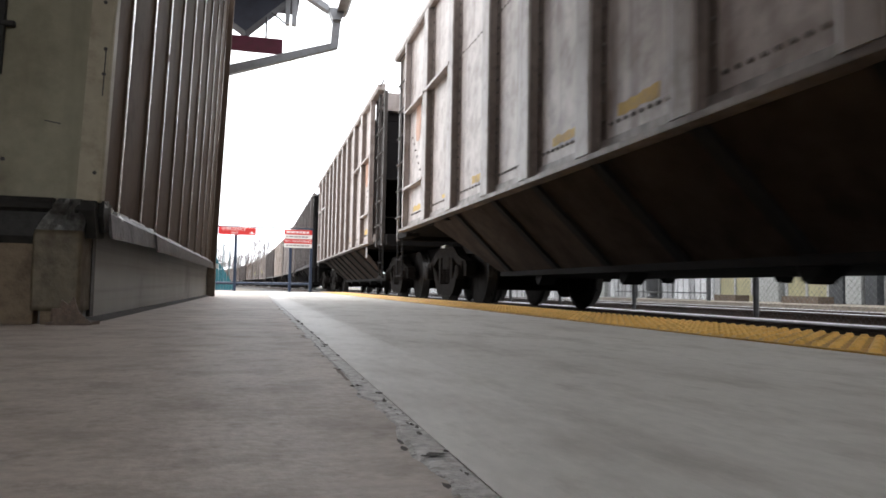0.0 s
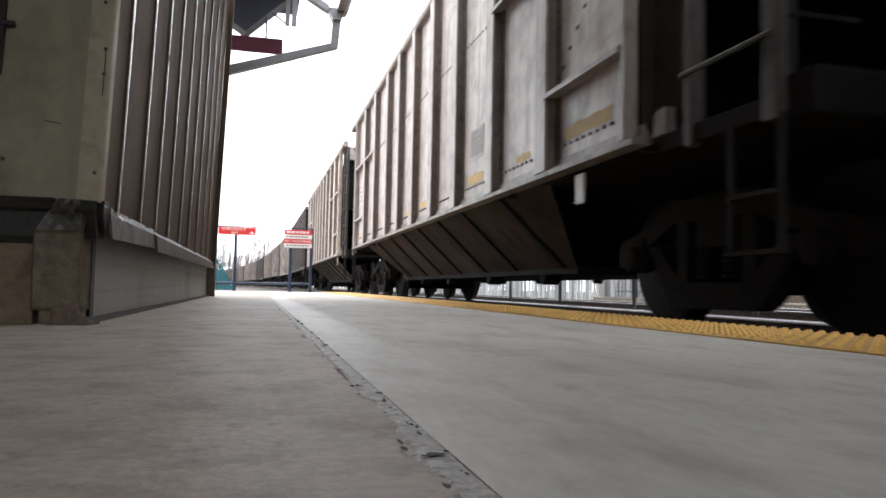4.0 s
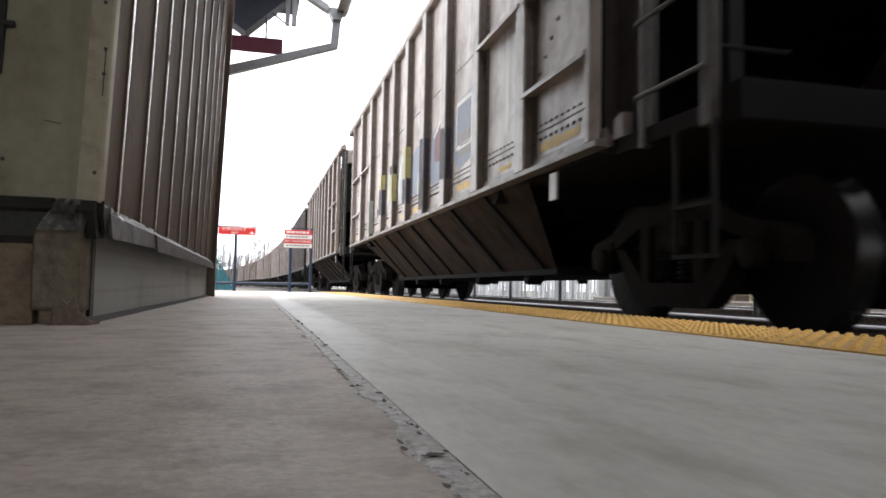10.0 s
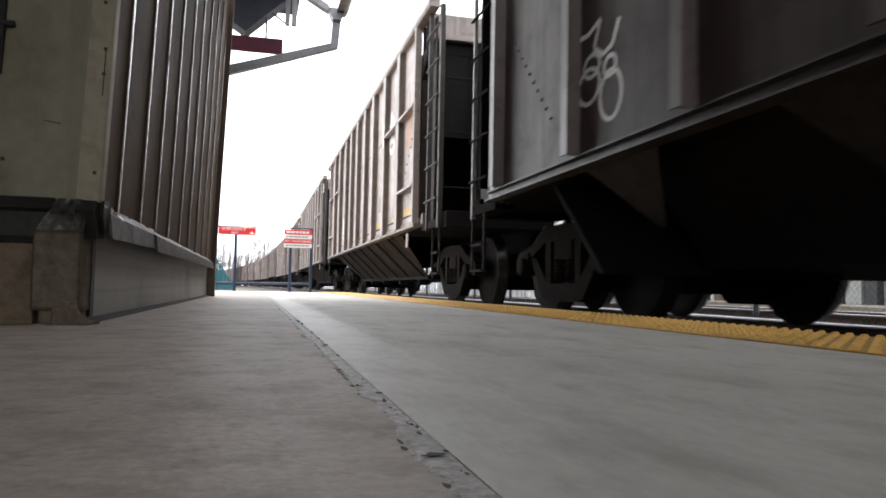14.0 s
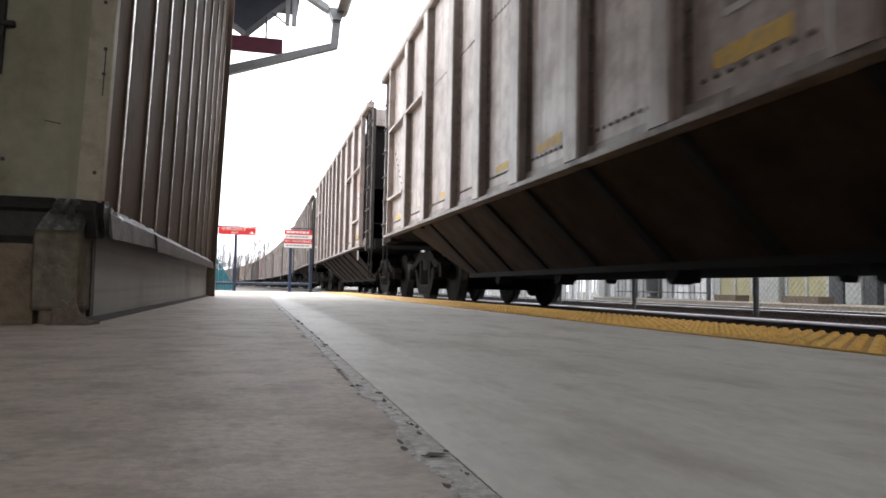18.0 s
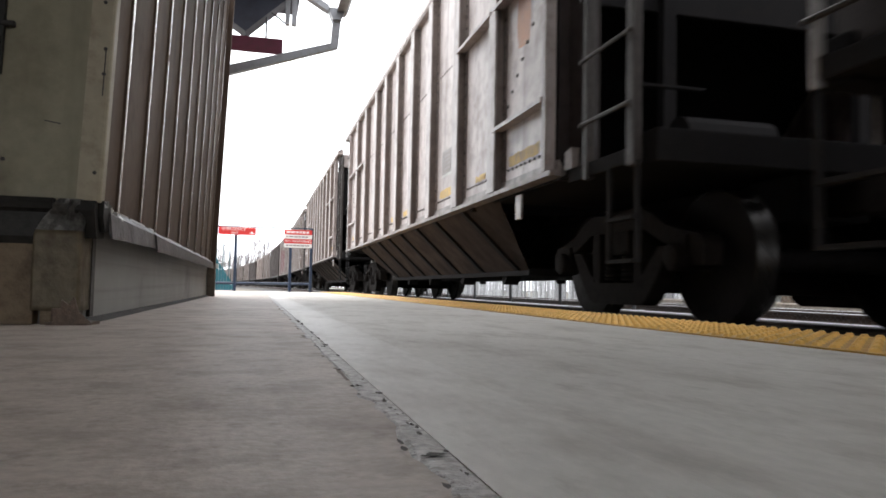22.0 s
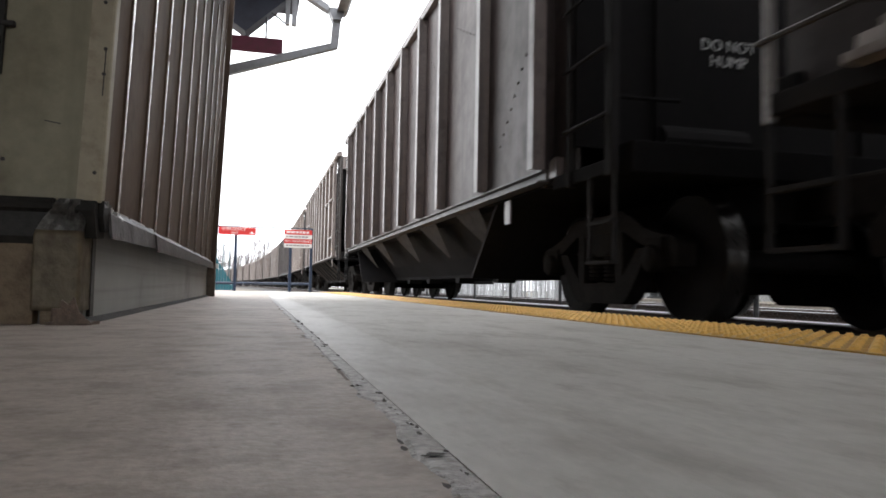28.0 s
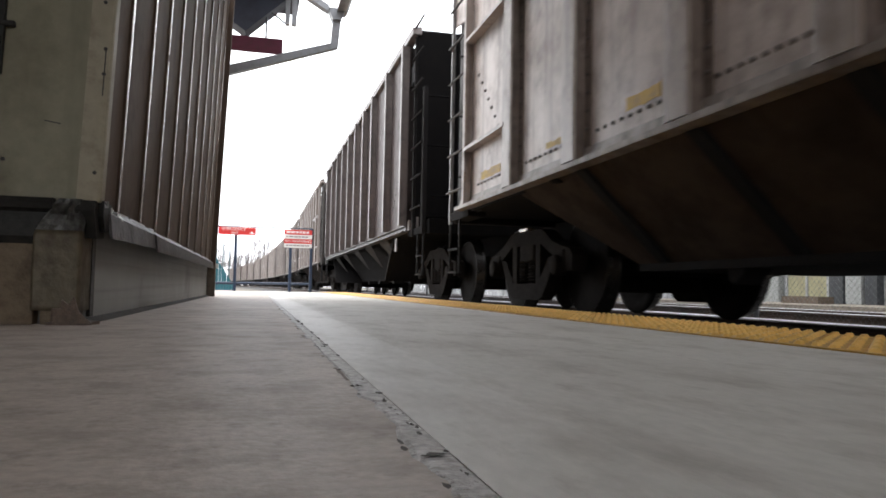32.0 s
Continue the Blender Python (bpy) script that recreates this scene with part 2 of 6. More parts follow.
M["paint_blue"] = surface("faded_blue_graffiti", (0.19, 0.22, 0.28), (0.16, 0.185, 0.24), (0.2, 0.195, 0.2), 0.6, big=2, fine=18, dirty=0.35)
M["paint_orange"] = surface("faded_orange_graffiti", (0.60, 0.33, 0.07), (0.5, 0.28, 0.07), (0.34, 0.26, 0.16), 0.6, big=2, fine=18, dirty=0.3)
M["paint_pink"] = surface("faded_crimson_graffiti", (0.16, 0.038, 0.048), (0.135, 0.045, 0.054), (0.16, 0.11, 0.105), 0.55, big=2, fine=18, dirty=0.45, spec=0.3)
M["paint_black"] = surface("black_graffiti_line", (0.030, 0.026, 0.024), (0.045, 0.039, 0.035), (0.10, 0.08, 0.068), 0.65, big=3, dirty=0.3, spec=0.25)
M["paint_sky"] = surface("pale_blue_graffiti", (0.37, 0.42, 0.43), (0.31, 0.355, 0.37), (0.27, 0.245, 0.225), 0.55, big=2, fine=18, dirty=0.4, streak=(3, 7, 0.5))
M["dim_steel"] = surface("sooty_ladder_steel", (0.046, 0.037, 0.032), (0.034, 0.028, 0.0245), (0.016, 0.0136, 0.0128), 0.6, big=3, fine=25, dirty=0.5, bump=0.1, spec=0.3)
M["paint_blush"] = surface("pale_pink_graffiti", (0.54, 0.45, 0.475), (0.47, 0.37, 0.40), (0.30, 0.19, 0.205), 0.5, big=2, fine=18, dirty=0.5, streak=(3, 7, 0.5))
M["patch_rust"] = surface("faded_orange_patch", (0.50, 0.26, 0.16), (0.44, 0.24, 0.16), (0.38, 0.30, 0.25), 0.6, big=3, dirty=0.4)
M["flash_dark"] = surface("dark_flashing", (0.03, 0.028, 0.025), (0.02, 0.019, 0.017), (0.012, 0.011, 0.0105), 0.45, big=6, fine=30, dirty=0.5, bump=0.5, bump_scale=12, spec=0.12)
M["rail_white"] = surface("rail_line_white", (0.8, 0.81, 0.84), (0.75, 0.76, 0.79), (0.5, 0.5, 0.5), 0.3, big=2, dirty=0.15, bump=0.02)
M["base_dark"] = surface("dark_base_concrete", (0.205, 0.152, 0.098), (0.155, 0.115, 0.075), (0.065, 0.049, 0.034), 0.85, big=3, fine=50, dirty=0.5, bump=0.4)
M["planter"] = surface("brown_planter", (0.13, 0.095, 0.07), (0.1, 0.075, 0.055), (0.05, 0.04, 0.03), 0.8, big=3, bump=0.2)
M["car_sill"] = surface("stained_grey_sill", (0.26, 0.228, 0.21), (0.19, 0.164, 0.15), (0.074, 0.058, 0.049), 0.5, big=1.2, fine=18, dirty=0.6, streak=(9, 9, 2), bump=0.12, tint=True, spec=0.5)

M["car_dark_sill"] = surface("brown_black_sill", (0.05, 0.04, 0.036), (0.035, 0.028, 0.026), (0.018, 0.015, 0.014), 0.5, big=1.2, fine=18, dirty=0.45, bump=0.12, tint=True)
M["tread"] = surface("worn_wheel_tread", (0.03, 0.028, 0.026), (0.022, 0.02, 0.019), (0.015, 0.0135, 0.0125), 0.3, metal=0.7, big=5, bump=0.03)
M["post_sheet"] = surface("rusty_olive_post_sheet", (0.285, 0.24, 0.155), (0.215, 0.175, 0.108), (0.10, 0.064, 0.038), 0.45, big=5, fine=40, dirty=0.6, streak=(9, 9, 0.9), bump=0.25, spec=0.4)
M["stencil_worn"] = surface("worn_white_stencil", (0.24, 0.235, 0.22), (0.18, 0.175, 0.168), (0.06, 0.055, 0.052), 0.7, big=9, dirty=0.6, bump=0.03)
# Gussets: brown-black, with the underslung shade put into the colour.
M["gusset"] = surface("shaded_gusset", (0.028, 0.0245, 0.023), (0.019, 0.0165, 0.0156), (0.010, 0.009, 0.0085), 0.75, big=2, fine=18, dirty=0.55, bump=0.12, spec=0.12)
# Flanges: rust brown, darkened further for the shaded flanks of the posts.
M["flange"] = surface("rust_shaded_flange", (0.165, 0.131, 0.113), (0.122, 0.095, 0.081), (0.056, 0.043, 0.036), 0.55, big=2.2, fine=18, dirty=0.5, streak=(9, 9, 0.5), bump=0.12, tint=True, spec=0.3)
M["data_field"] = surface("faded_grey_field", (0.25, 0.23, 0.218), (0.20, 0.182, 0.171), (0.11, 0.09, 0.078), 0.5, big=4, fine=18, dirty=0.5, bump=0.05, spec=0.4)
M["paint_navy"] = surface("dark_blue_graffiti", (0.040, 0.037, 0.055), (0.03, 0.028, 0.042), (0.075, 0.06, 0.056), 0.65, big=3, fine=18, dirty=0.35, spec=0.25)
M["paint_arch"] = surface("grey_green_graffiti", (0.24, 0.25, 0.23), (0.2, 0.21, 0.195), (0.16, 0.14, 0.125), 0.6, big=2, fine=18, dirty=0.35)
M["tag_white"] = surface("white_spray_paint", (0.85, 0.85, 0.84), (0.78, 0.78, 0.77), (0.5, 0.49, 0.48), 0.6, big=4, dirty=0.2, bump=0.02)
# Recess colour: the shade behind the ladders painted brown-black.
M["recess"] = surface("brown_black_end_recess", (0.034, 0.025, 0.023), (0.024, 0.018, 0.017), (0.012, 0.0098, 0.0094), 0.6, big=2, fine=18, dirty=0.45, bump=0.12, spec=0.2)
M["stile"] = surface("worn_stile", (0.24, 0.226, 0.215), (0.18, 0.168, 0.160), (0.07, 0.058, 0.052), 0.45, big=4, fine=25, dirty=0.4, bump=0.05, spec=0.5)
M["placard"] = surface("pale_placard", (0.50, 0.49, 0.475), (0.42, 0.41, 0.395), (0.24, 0.215, 0.2), 0.6, big=6, dirty=0.4, bump=0.02)
M["rusty_foot"] = surface("rusty_bent_foot", (0.15, 0.10, 0.07), (0.10, 0.068, 0.048), (0.04, 0.029, 0.022), 0.6, metal=0.2, big=14, fine=40, dirty=0.6, bump=0.7, bump_scale=20)
M["dirt_edge"] = surface("dirt_in_the_joint", (0.255, 0.205, 0.17), (0.18, 0.142, 0.116), (0.10, 0.08, 0.066), 0.9, big=20, bump=0.4, space="World")
M["old_coping"] = surface("weathered_coping", (0.265, 0.232, 0.19), (0.20, 0.173, 0.14), (0.095, 0.078, 0.062), 0.8, big=2.5, fine=40, dirty=0.6, bump=0.3)
M["grit"] = surface("dark_grit", (0.11, 0.095, 0.082), (0.08, 0.07, 0.06), (0.04, 0.035, 0.03), 0.9, big=20, bump=0.4)

# ---------------------------------------------------------------- mesh helpers
def box(bm, x0, x1, y0, y1, z0, z1, bevel=0.0):
    v = [bm.verts.new((x, y, z)) for x in (x0, x1) for y in (y0, y1) for z in (z0, z1)]
    fs = []
    for q in ((0, 1, 3, 2), (4, 6, 7, 5), (0, 4, 5, 1), (2, 3, 7, 6), (0, 2, 6, 4), (1, 5, 7, 3)):
        fs.append(bm.faces.new([v[i] for i in q]))
    if bevel:
        es = list({e for f in fs for e in f.edges})
        bmesh.ops.bevel(bm, geom=es, offset=bevel, segments=2, affect="EDGES", profile=0.6)


def prism(bm, outline, axis, a, b):
    """Extrudes a closed outline of 2D points along an axis from a to b."""
    def put(p, q, d):
        return {"x": (d, p, q), "y": (p, d, q), "z": (p, q, d)}[axis]
    lo = [bm.verts.new(put(p, q, a)) for p, q in outline]
    hi = [bm.verts.new(put(p, q, b)) for p, q in outline]
    n = len(outline)
    bm.faces.new(lo)
    bm.faces.new(hi[::-1])
    for i in range(n):
        bm.faces.new((lo[i], hi[i], hi[(i + 1) % n], lo[(i + 1) % n]))


def rod(bm, p, q, r, n=8, r2=None):
    p, q = Vector(p), Vector(q)
    d = (q - p).normalized()
    u = d.orthogonal().normalized()
    w = d.cross(u)
    r2 = r if r2 is None else r2
    ring = []
    for c, rr in ((p, r), (q, r2)):
        ring.append([bm.verts.new(c + rr * (math.cos(2 * math.pi * i / n) * u + math.sin(2 * math.pi * i / n) * w)) for i in range(n)])
    for i in range(n):
        bm.faces.new((ring[0][i], ring[0][(i + 1) % n], ring[1][(i + 1) % n], ring[1][i]))
    bm.faces.new(ring[0][::-1])
    bm.faces.new(ring[1])


def lathe(bm, profile, axis_x0=0.0, n=28):
    """Turns (x, radius) points round the x axis."""
    rings = []
    for x, r in profile:
        rings.append([bm.verts.new((axis_x0 + x, r * math.cos(2 * math.pi * i / n), r * math.sin(2 * math.pi * i / n))) for i in range(n)])
    for a, b in zip(rings, rings[1:]):
        for i in range(n):
            bm.faces.new((a[i], a[(i + 1) % n], b[(i + 1) % n], b[i]))
    bm.faces.new(rings[0][::-1])
    bm.faces.new(rings[-1])


def mesh_of(name, bm, material, smooth=False):
    bmesh.ops.recalc_face_normals(bm, faces=bm.faces)
    me = bpy.data.meshes.new(name)
    bm.to_mesh(me)
    bm.free()
    if material:
        me.materials.append(material)
    if smooth:
        me.polygons.foreach_set("use_smooth", [True] * len(me.polygons))
    return me


def part(name, bm, material, parent, label="", at=None, smooth=False):
    """Links a bmesh (or a mesh made before) as one object under its thing."""
    me = bm if isinstance(bm, bpy.types.Mesh) else mesh_of(name, bm, material, smooth)
    ob = new(name, me)
    ob.parent = parent
    if at is not None:
        ob.matrix_basis = at
    if label:
        tagged(ob, label)
    return ob


def thing(name, label, category, at=None, group="", kind=""):
    ob = new(name)
    ob.empty_display_size = 0.2
    if at is not None:
        ob.matrix_basis = at
    return tagged(ob, label, category, group, kind)


def solid(name, bm, material, label, category, kind="", group="", smooth=False):
    return tagged(new(name, mesh_of(name, bm, material, smooth)), label, category, group, kind)


def lettering(text, size, material, name="lettering"):
    """Flat letters in the built-in font, lying in their own xy plane, centred."""
    cu = bpy.data.curves.new(name, "FONT")
    cu.body, cu.size, cu.extrude, cu.align_x, cu.align_y = text, size, 0.0015, "CENTER", "CENTER"
    tmp = bpy.data.objects.new(name, cu)
    scene.collection.objects.link(tmp)
    me = bpy.data.meshes.new_from_object(tmp.evaluated_get(bpy.context.evaluated_depsgraph_get()))
    bpy.data.objects.remove(tmp)
    me.materials.clear()
    me.materials.append(material)
    return me


# ---------------------------------------------------------------- plan
TRACK = 3.70          # centre of the near track
TRACK2 = 8.20         # centre of the far track
RAIL_TOP = -0.09
GAUGE = 0.7175
EDGE = 1.92           # platform edge
BEND, RADIUS = 40.0, 1180.0   # the line bends to the left from here on
PLAT_END = 17.0


def on_track(s, x0=TRACK):
    """Pose on the track at the distance s along it, over the rail top."""
    if s <= BEND:
        return pose(x0, s, RAIL_TOP)
    a = (s - BEND) / RADIUS
    r = RADIUS + (x0 - TRACK)
    return pose(x0 - r * (1 - math.cos(a)), BEND + r * math.sin(a), RAIL_TOP, 0, 0, math.degrees(a))


# ---------------------------------------------------------------- ground
bm = bmesh.new()
bmesh.ops.create_grid(bm, x_segments=40, y_segments=40, size=1500)
for v in bm.verts:
    v.co.z = -0.5
solid("ground", bm, M["ground"], "brown grey winter ground reaching the horizon", "ground", "structure")


def strip_along(bm, outline, s_list, x0=TRACK):
    """Sweeps a closed outline (x, z) along the track."""
    rings = []
    for s in s_list:
        m = on_track(s, x0)
        rings.append([bm.verts.new(m @ Vector((x, 0, z))) for x, z in outline])
    n = len(outline)
    for a, b in zip(rings, rings[1:]):
        for i in range(n):
            bm.faces.new((a[i], a[(i + 1) % n], b[(i + 1) % n], b[i]))
    bm.faces.new(rings[0])
    bm.faces.new(rings[-1][::-1])


STEPS = [-330, -100, 0, 20, 40] + list(range(50, 420, 10))
bm = bmesh.new()
strip_along(bm, [(-2.6, -0.44), (-1.55, -0.19), (1.55, -0.19), (1.75, -0.105), (2.2, -0.085), (2.75, -0.105), (2.95, -0.19), (6.1, -0.19), (7.4, -0.44)], STEPS)
solid("ballast_bed", bm, M["ballast"], "dark grey crushed stone ballast under both tracks", "ballast", "structure")

# loose stones on the shoulder between the tracks
rng = random.Random(4)
bm = bmesh.new()
for k in range(2600):
    y = 1 + 34 * rng.random() ** 1.3
    x = TRACK + (0.95 + 2.4 * rng.random() if k % 3 else 3.0 + 2.9 * rng.random())
    r = 0.018 + 0.022 * rng.random()
    q = [bm.verts.new((x + r * rng.uniform(-1, 1), y + r * rng.uniform(-1, 1), RAIL_TOP - 0.20 + r * rng.uniform(-0.3, 1.3))) for _ in range(5)]
    for a, b, c in ((0, 1, 2), (0, 2, 3), (0, 3, 1), (4, 1, 2), (4, 2, 3)):
        bm.faces.new((q[a], q[b], q[c]))
solid("loose_ballast", bm, M["ballast"], "loose grey ballast stones between the tracks", "ballast", "stuff")

RAILP = [(-0.07, -0.172), (-0.07, -0.155), (-0.012, -0.135), (-0.01, -0.045), (-0.035, -0.034), (-0.036, -0.006), (-0.03, -0.001),
         (0.03, -0.001), (0.036, -0.006), (0.035, -0.034), (0.01, -0.045), (0.012, -0.135), (0.07, -0.155), (0.07, -0.172)]
HEADP = [(-0.0375, -0.012), (-0.0375, -0.006), (-0.031, 0.0), (0.031, 0.0), (0.0375, -0.006), (0.0375, -0.012), (0.03, -0.004), (-0.03, -0.004)]
for tx, which in ((TRACK, "near"), (TRACK2, "far")):
    tr = thing("railway_track", "railway track with worn steel rails on wooden ties", "railway track", kind="structure")
    for sx in (-1, 1):
        bm = bmesh.new()
        strip_along(bm, [(x + sx * (GAUGE + 0.035), z) for x, z in RAILP], STEPS, tx)
        r = part("rail", bm, M["rail"], tr, "rusty steel rail")
        bm = bmesh.new()
        strip_along(bm, [(x + sx * (GAUGE + 0.035), z) for x, z in HEADP], STEPS, tx)
        part("railhead", bm, M["railhead"], r, "polished rail head")
    bm = bmesh.new()
    box(bm, -1.3, 1.3, -0.115, 0.115, -0.33, -0.1725)
    tie = mesh_of("tie", bm, M["tie"])
    s = -12.0
    while s < 70:
        part("tie", tie, None, tr, at=on_track(s + rng.uniform(-0.02, 0.02), tx))
        s += 0.56

# ---------------------------------------------------------------- platform
JOINT = 0.152
plat = thing("platform", "low concrete station platform with brushed surface", "platform", kind="structure")
bm = bmesh.new()
box(bm, -9.0, JOINT - 0.0012, -14.0, PLAT_END, -0.5, 0.0)
part("slab", bm, M["concrete_warm"], plat, "brownish worn concrete slab")
ys = [-14.0, -5.2, -0.6, 4.1, 8.7, 13.0, PLAT_END]
for a, b in zip(ys, ys[1:]):
    bm = bmesh.new()
    box(bm, 0.30, 1.352, a + 0.002, b - 0.002, -0.12, 0.0)
    slab = part("slab", bm, M["concrete"], plat, "smooth grey concrete slab")
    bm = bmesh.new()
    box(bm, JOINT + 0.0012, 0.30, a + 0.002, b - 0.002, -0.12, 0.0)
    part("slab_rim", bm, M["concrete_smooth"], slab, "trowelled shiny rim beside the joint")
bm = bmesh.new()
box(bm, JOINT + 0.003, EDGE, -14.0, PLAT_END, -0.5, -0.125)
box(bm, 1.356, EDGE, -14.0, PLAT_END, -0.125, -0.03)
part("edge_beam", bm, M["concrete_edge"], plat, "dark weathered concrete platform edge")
bm = bmesh.new()
box(bm, JOINT - 0.003, JOINT + 0.003, -14.0, PLAT_END, -0.3, -0.003)
part("expansion_joint", bm, M["crack"], plat, "dark open joint between the slabs")
# patched mortar along the joint, ragged on one side
rng = random.Random(9)
bm = bmesh.new()
prev = None
y = 0.18
while y < 9.0:
    w = 0.026 + 0.016 * noise.noise(Vector((y * 6, 0, 0))) + 0.010 * noise.noise(Vector((y * 21, 5, 0)))
    h = 0.0016 + 0.0011 * noise.noise(Vector((y * 9, 9, 0))) + 0.0006 * noise.noise(Vector((y * 40, 2, 0)))
    cur = [bm.verts.new((JOINT - 0.0013 - w, y, -0.001)), bm.verts.new((JOINT - 0.0013 - w * 0.8, y, h)), bm.verts.new((JOINT - 0.0014, y, h * 0.7)), bm.verts.new((JOINT - 0.00125, y, -0.004))]
    if prev:
        for a in range(3):
            bm.faces.new((prev[a], prev[a + 1], cur[a + 1], cur[a]))
    prev = cur
    y += 0.012 + 0.006 * y
part("joint_mortar", bm, M["filler"], plat, "ragged pale mortar band beside the joint")
bm = bmesh.new()
y = 0.2
while y < 6.0:
    step = 0.010 + 0.007 * y
    if noise.noise(Vector((y * 5, 40, 0))) + 0.5 * noise.noise(Vector((y * 17, 41, 0))) > 0.16:
        w = 0.026 + 0.016 * noise.noise(Vector((y * 6, 0, 0))) + 0.010 * noise.noise(Vector((y * 21, 5, 0)))
        e = (0.0025 + 0.004 * abs(noise.noise(Vector((y * 13, 44, 0))))) * (1 + 0.25 * y)
        x = JOINT - 0.0013 - w
        q = [(x - e, y, 0.0004), (x + 0.3 * e, y - 0.3 * step, 0.0012), (x + 0.4 * e, y + 0.9 * step, 0.0012), (x - 0.7 * e, y + step, 0.0004)]
        bm.faces.new([bm.verts.new(c) for c in q])
    y += step
tagged(part("mortar_edge", bm, M["dirt_edge"], plat, "dark dirt along the broken edge of the mortar"), kind="stuff")
# small holes and crumbs in the mortar
PITS = [(0.141, 0.686, 0.0016, 0.008), (0.147, 0.671, 0.0014, 0.006), (0.142, 0.637, 0.0030, 0.009), (0.137, 0.556, 0.0085, 0.007), (0.1475, 0.565, 0.0026, 0.008), (0.128, 0.552, 0.0045, 0.004), (0.117, 0.579, 0.0028, 0.010), (0.1185, 0.605, 0.0020, 0.016),
        (0.141, 0.776, 0.0030, 0.006), (0.1465, 0.887, 0.0042, 0.012), (0.133, 0.953, 0.0022, 0.008), (0.121, 0.88, 0.0026, 0.010), (0.1485, 1.377, 0.0038, 0.020), (0.1475, 1.625, 0.0075, 0.030), (0.1495, 1.83, 0.0040, 0.030), (0.1495, 2.07, 0.005, 0.04), (0.1485, 2.72, 0.009, 0.07), (0.123, 0.467, 0.0035, 0.008)]
bm = bmesh.new()
for k in range(20):
    y = 0.32 + 5.0 * rng.random() ** 1.5
    x = JOINT - 0.004 - 0.03 * rng.random()
    r = rng.uniform(0.0012, 0.0036) * (1 + 0.35 * y)
    q = [bm.verts.new((x + r * math.cos(i * 1.047 + rng.random()) * rng.uniform(0.6, 1.1), y + 1.6 * r * math.sin(i * 1.047) * rng.uniform(0.6, 1.1), 0.0026)) for i in range(6)]
    top = bm.verts.new((x, y, 0.0026 + r * rng.uniform(0.1, 1.0)))
    for i in range(6):
        bm.faces.new((q[i], q[(i + 1) % 6], top))
for k in range(60):
    y = 0.30 + 4.2 * rng.random() ** 1.6
    x = JOINT - 0.002 - 0.006 * rng.random()
    r = rng.uniform(0.0008, 0.0024) * (1 + 0.4 * y)
    q = [bm.verts.new((x + r * 0.8 * math.cos(i * 1.047) * rng.uniform(0.5, 1.2), y + 2.6 * r * math.sin(i * 1.047) * rng.uniform(0.6, 1.2), 0.0012)) for i in range(6)]
    top = bm.verts.new((x, y, 0.0012 + r * rng.uniform(0.05, 0.4)))
    for i in range(6):
        bm.faces.new((q[i], q[(i + 1) % 6], top))
# pits drawn as dark patches on the mortar, their depth put into the colour
for x, y, rx, ry in PITS:
    q = [bm.verts.new((x + rx * math.cos(i * 0.698) * rng.uniform(0.55, 1.15), y + ry * math.sin(i * 0.698) * rng.uniform(0.55, 1.15), 0.0031)) for i in range(9)]
    top = bm.verts.new((x, y, 0.0034))
    for i in range(9):
        bm.faces.new((q[i], q[(i + 1) % 9], top))
solid("grit", bm, M["grit"], "small dark crumbs of grit and dark patches for pits along the joint", "grit", "stuff")

# tactile warning tiles
bm = bmesh.new()
W, LT = EDGE - 1.356, 0.61
box(bm, 0, W, 0.003, LT - 0.003, -0.03, 0.004)
n = 9
for i in range(n):
    for j in range(10):
        cx, cy = W * (i + 0.5) / n, LT * (j + 0.5) / 10
        lo = [bm.verts.new((cx + 0.0165 * math.cos(k * math.pi / 3), cy + 0.0165 * math.sin(k * math.pi / 3), 0.004)) for k in range(6)]
        hi = [bm.verts.new((cx + 0.009 * math.cos(k * math.pi / 3), cy + 0.009 * math.sin(k * math.pi / 3), 0.0138)) for k in range(6)]
        bm.faces.new(hi)
        for k in range(6):
            bm.faces.new((lo[k], lo[(k + 1) % 6], hi[(k + 1) % 6], hi[k]))
tile = mesh_of("tactile_tile", bm, M["yellow"])
tile.materials.append(M["yellow_lit"])
for f in tile.polygons:
    if f.center.z > 0.0045:
        f.material_index = 1
k = 0
while -6.0 + LT * k < PLAT_END - LT:
    part("tactile_tile", tile, None, plat, at=pose(1.356, -6.0 + LT * k, rng.uniform(-0.0008, 0.0008)))
    k += 1

# ---------------------------------------------------------------- station shelter building
WX, WY, WEND, WTOP = -0.48, 2.42, 8.30, 3.30
bld = thing("station_shelter", "brown ribbed-metal station shelter standing on a low base", "building", at=pose(0, 0, 0))
bm = bmesh.new()
box(bm, -4.5, WX - 0.02, WY + 0.02, WEND, 0.32, WTOP)
part("wall", bm, M["siding"], bld, "brown ribbed metal wall")
bm = bmesh.new()
box(bm, -4.5, WX - 0.03, WY, WY + 0.02, 0.375, WTOP)
part("front_panel", bm, M["siding_front"], bld, "dull olive sheet metal end panel")
for x in (-1.25, -1.75, -2.25, -2.75):
    bm = bmesh.new()
    prism(bm, [(x - 0.035, WY), (x - 0.02, WY - 0.03), (x + 0.02, WY - 0.03), (x + 0.035, WY)], "z", 0.375, WTOP)
    part("panel_rib", bm, M["siding_front"], bld, "folded rib of the end panel")
bm = bmesh.new()
prism(bm, [(-0.84, 0.744), (-0.776, 0.744), (-0.777, 0.968), (-0.777, WTOP), (-0.84, WTOP)], "y", WY - 0.02, WY - 0.001)
strip = part("conduit_strip", bm, M["flash_dark"], bld, "dark metal strip on the end panel")
bm = bmesh.new()
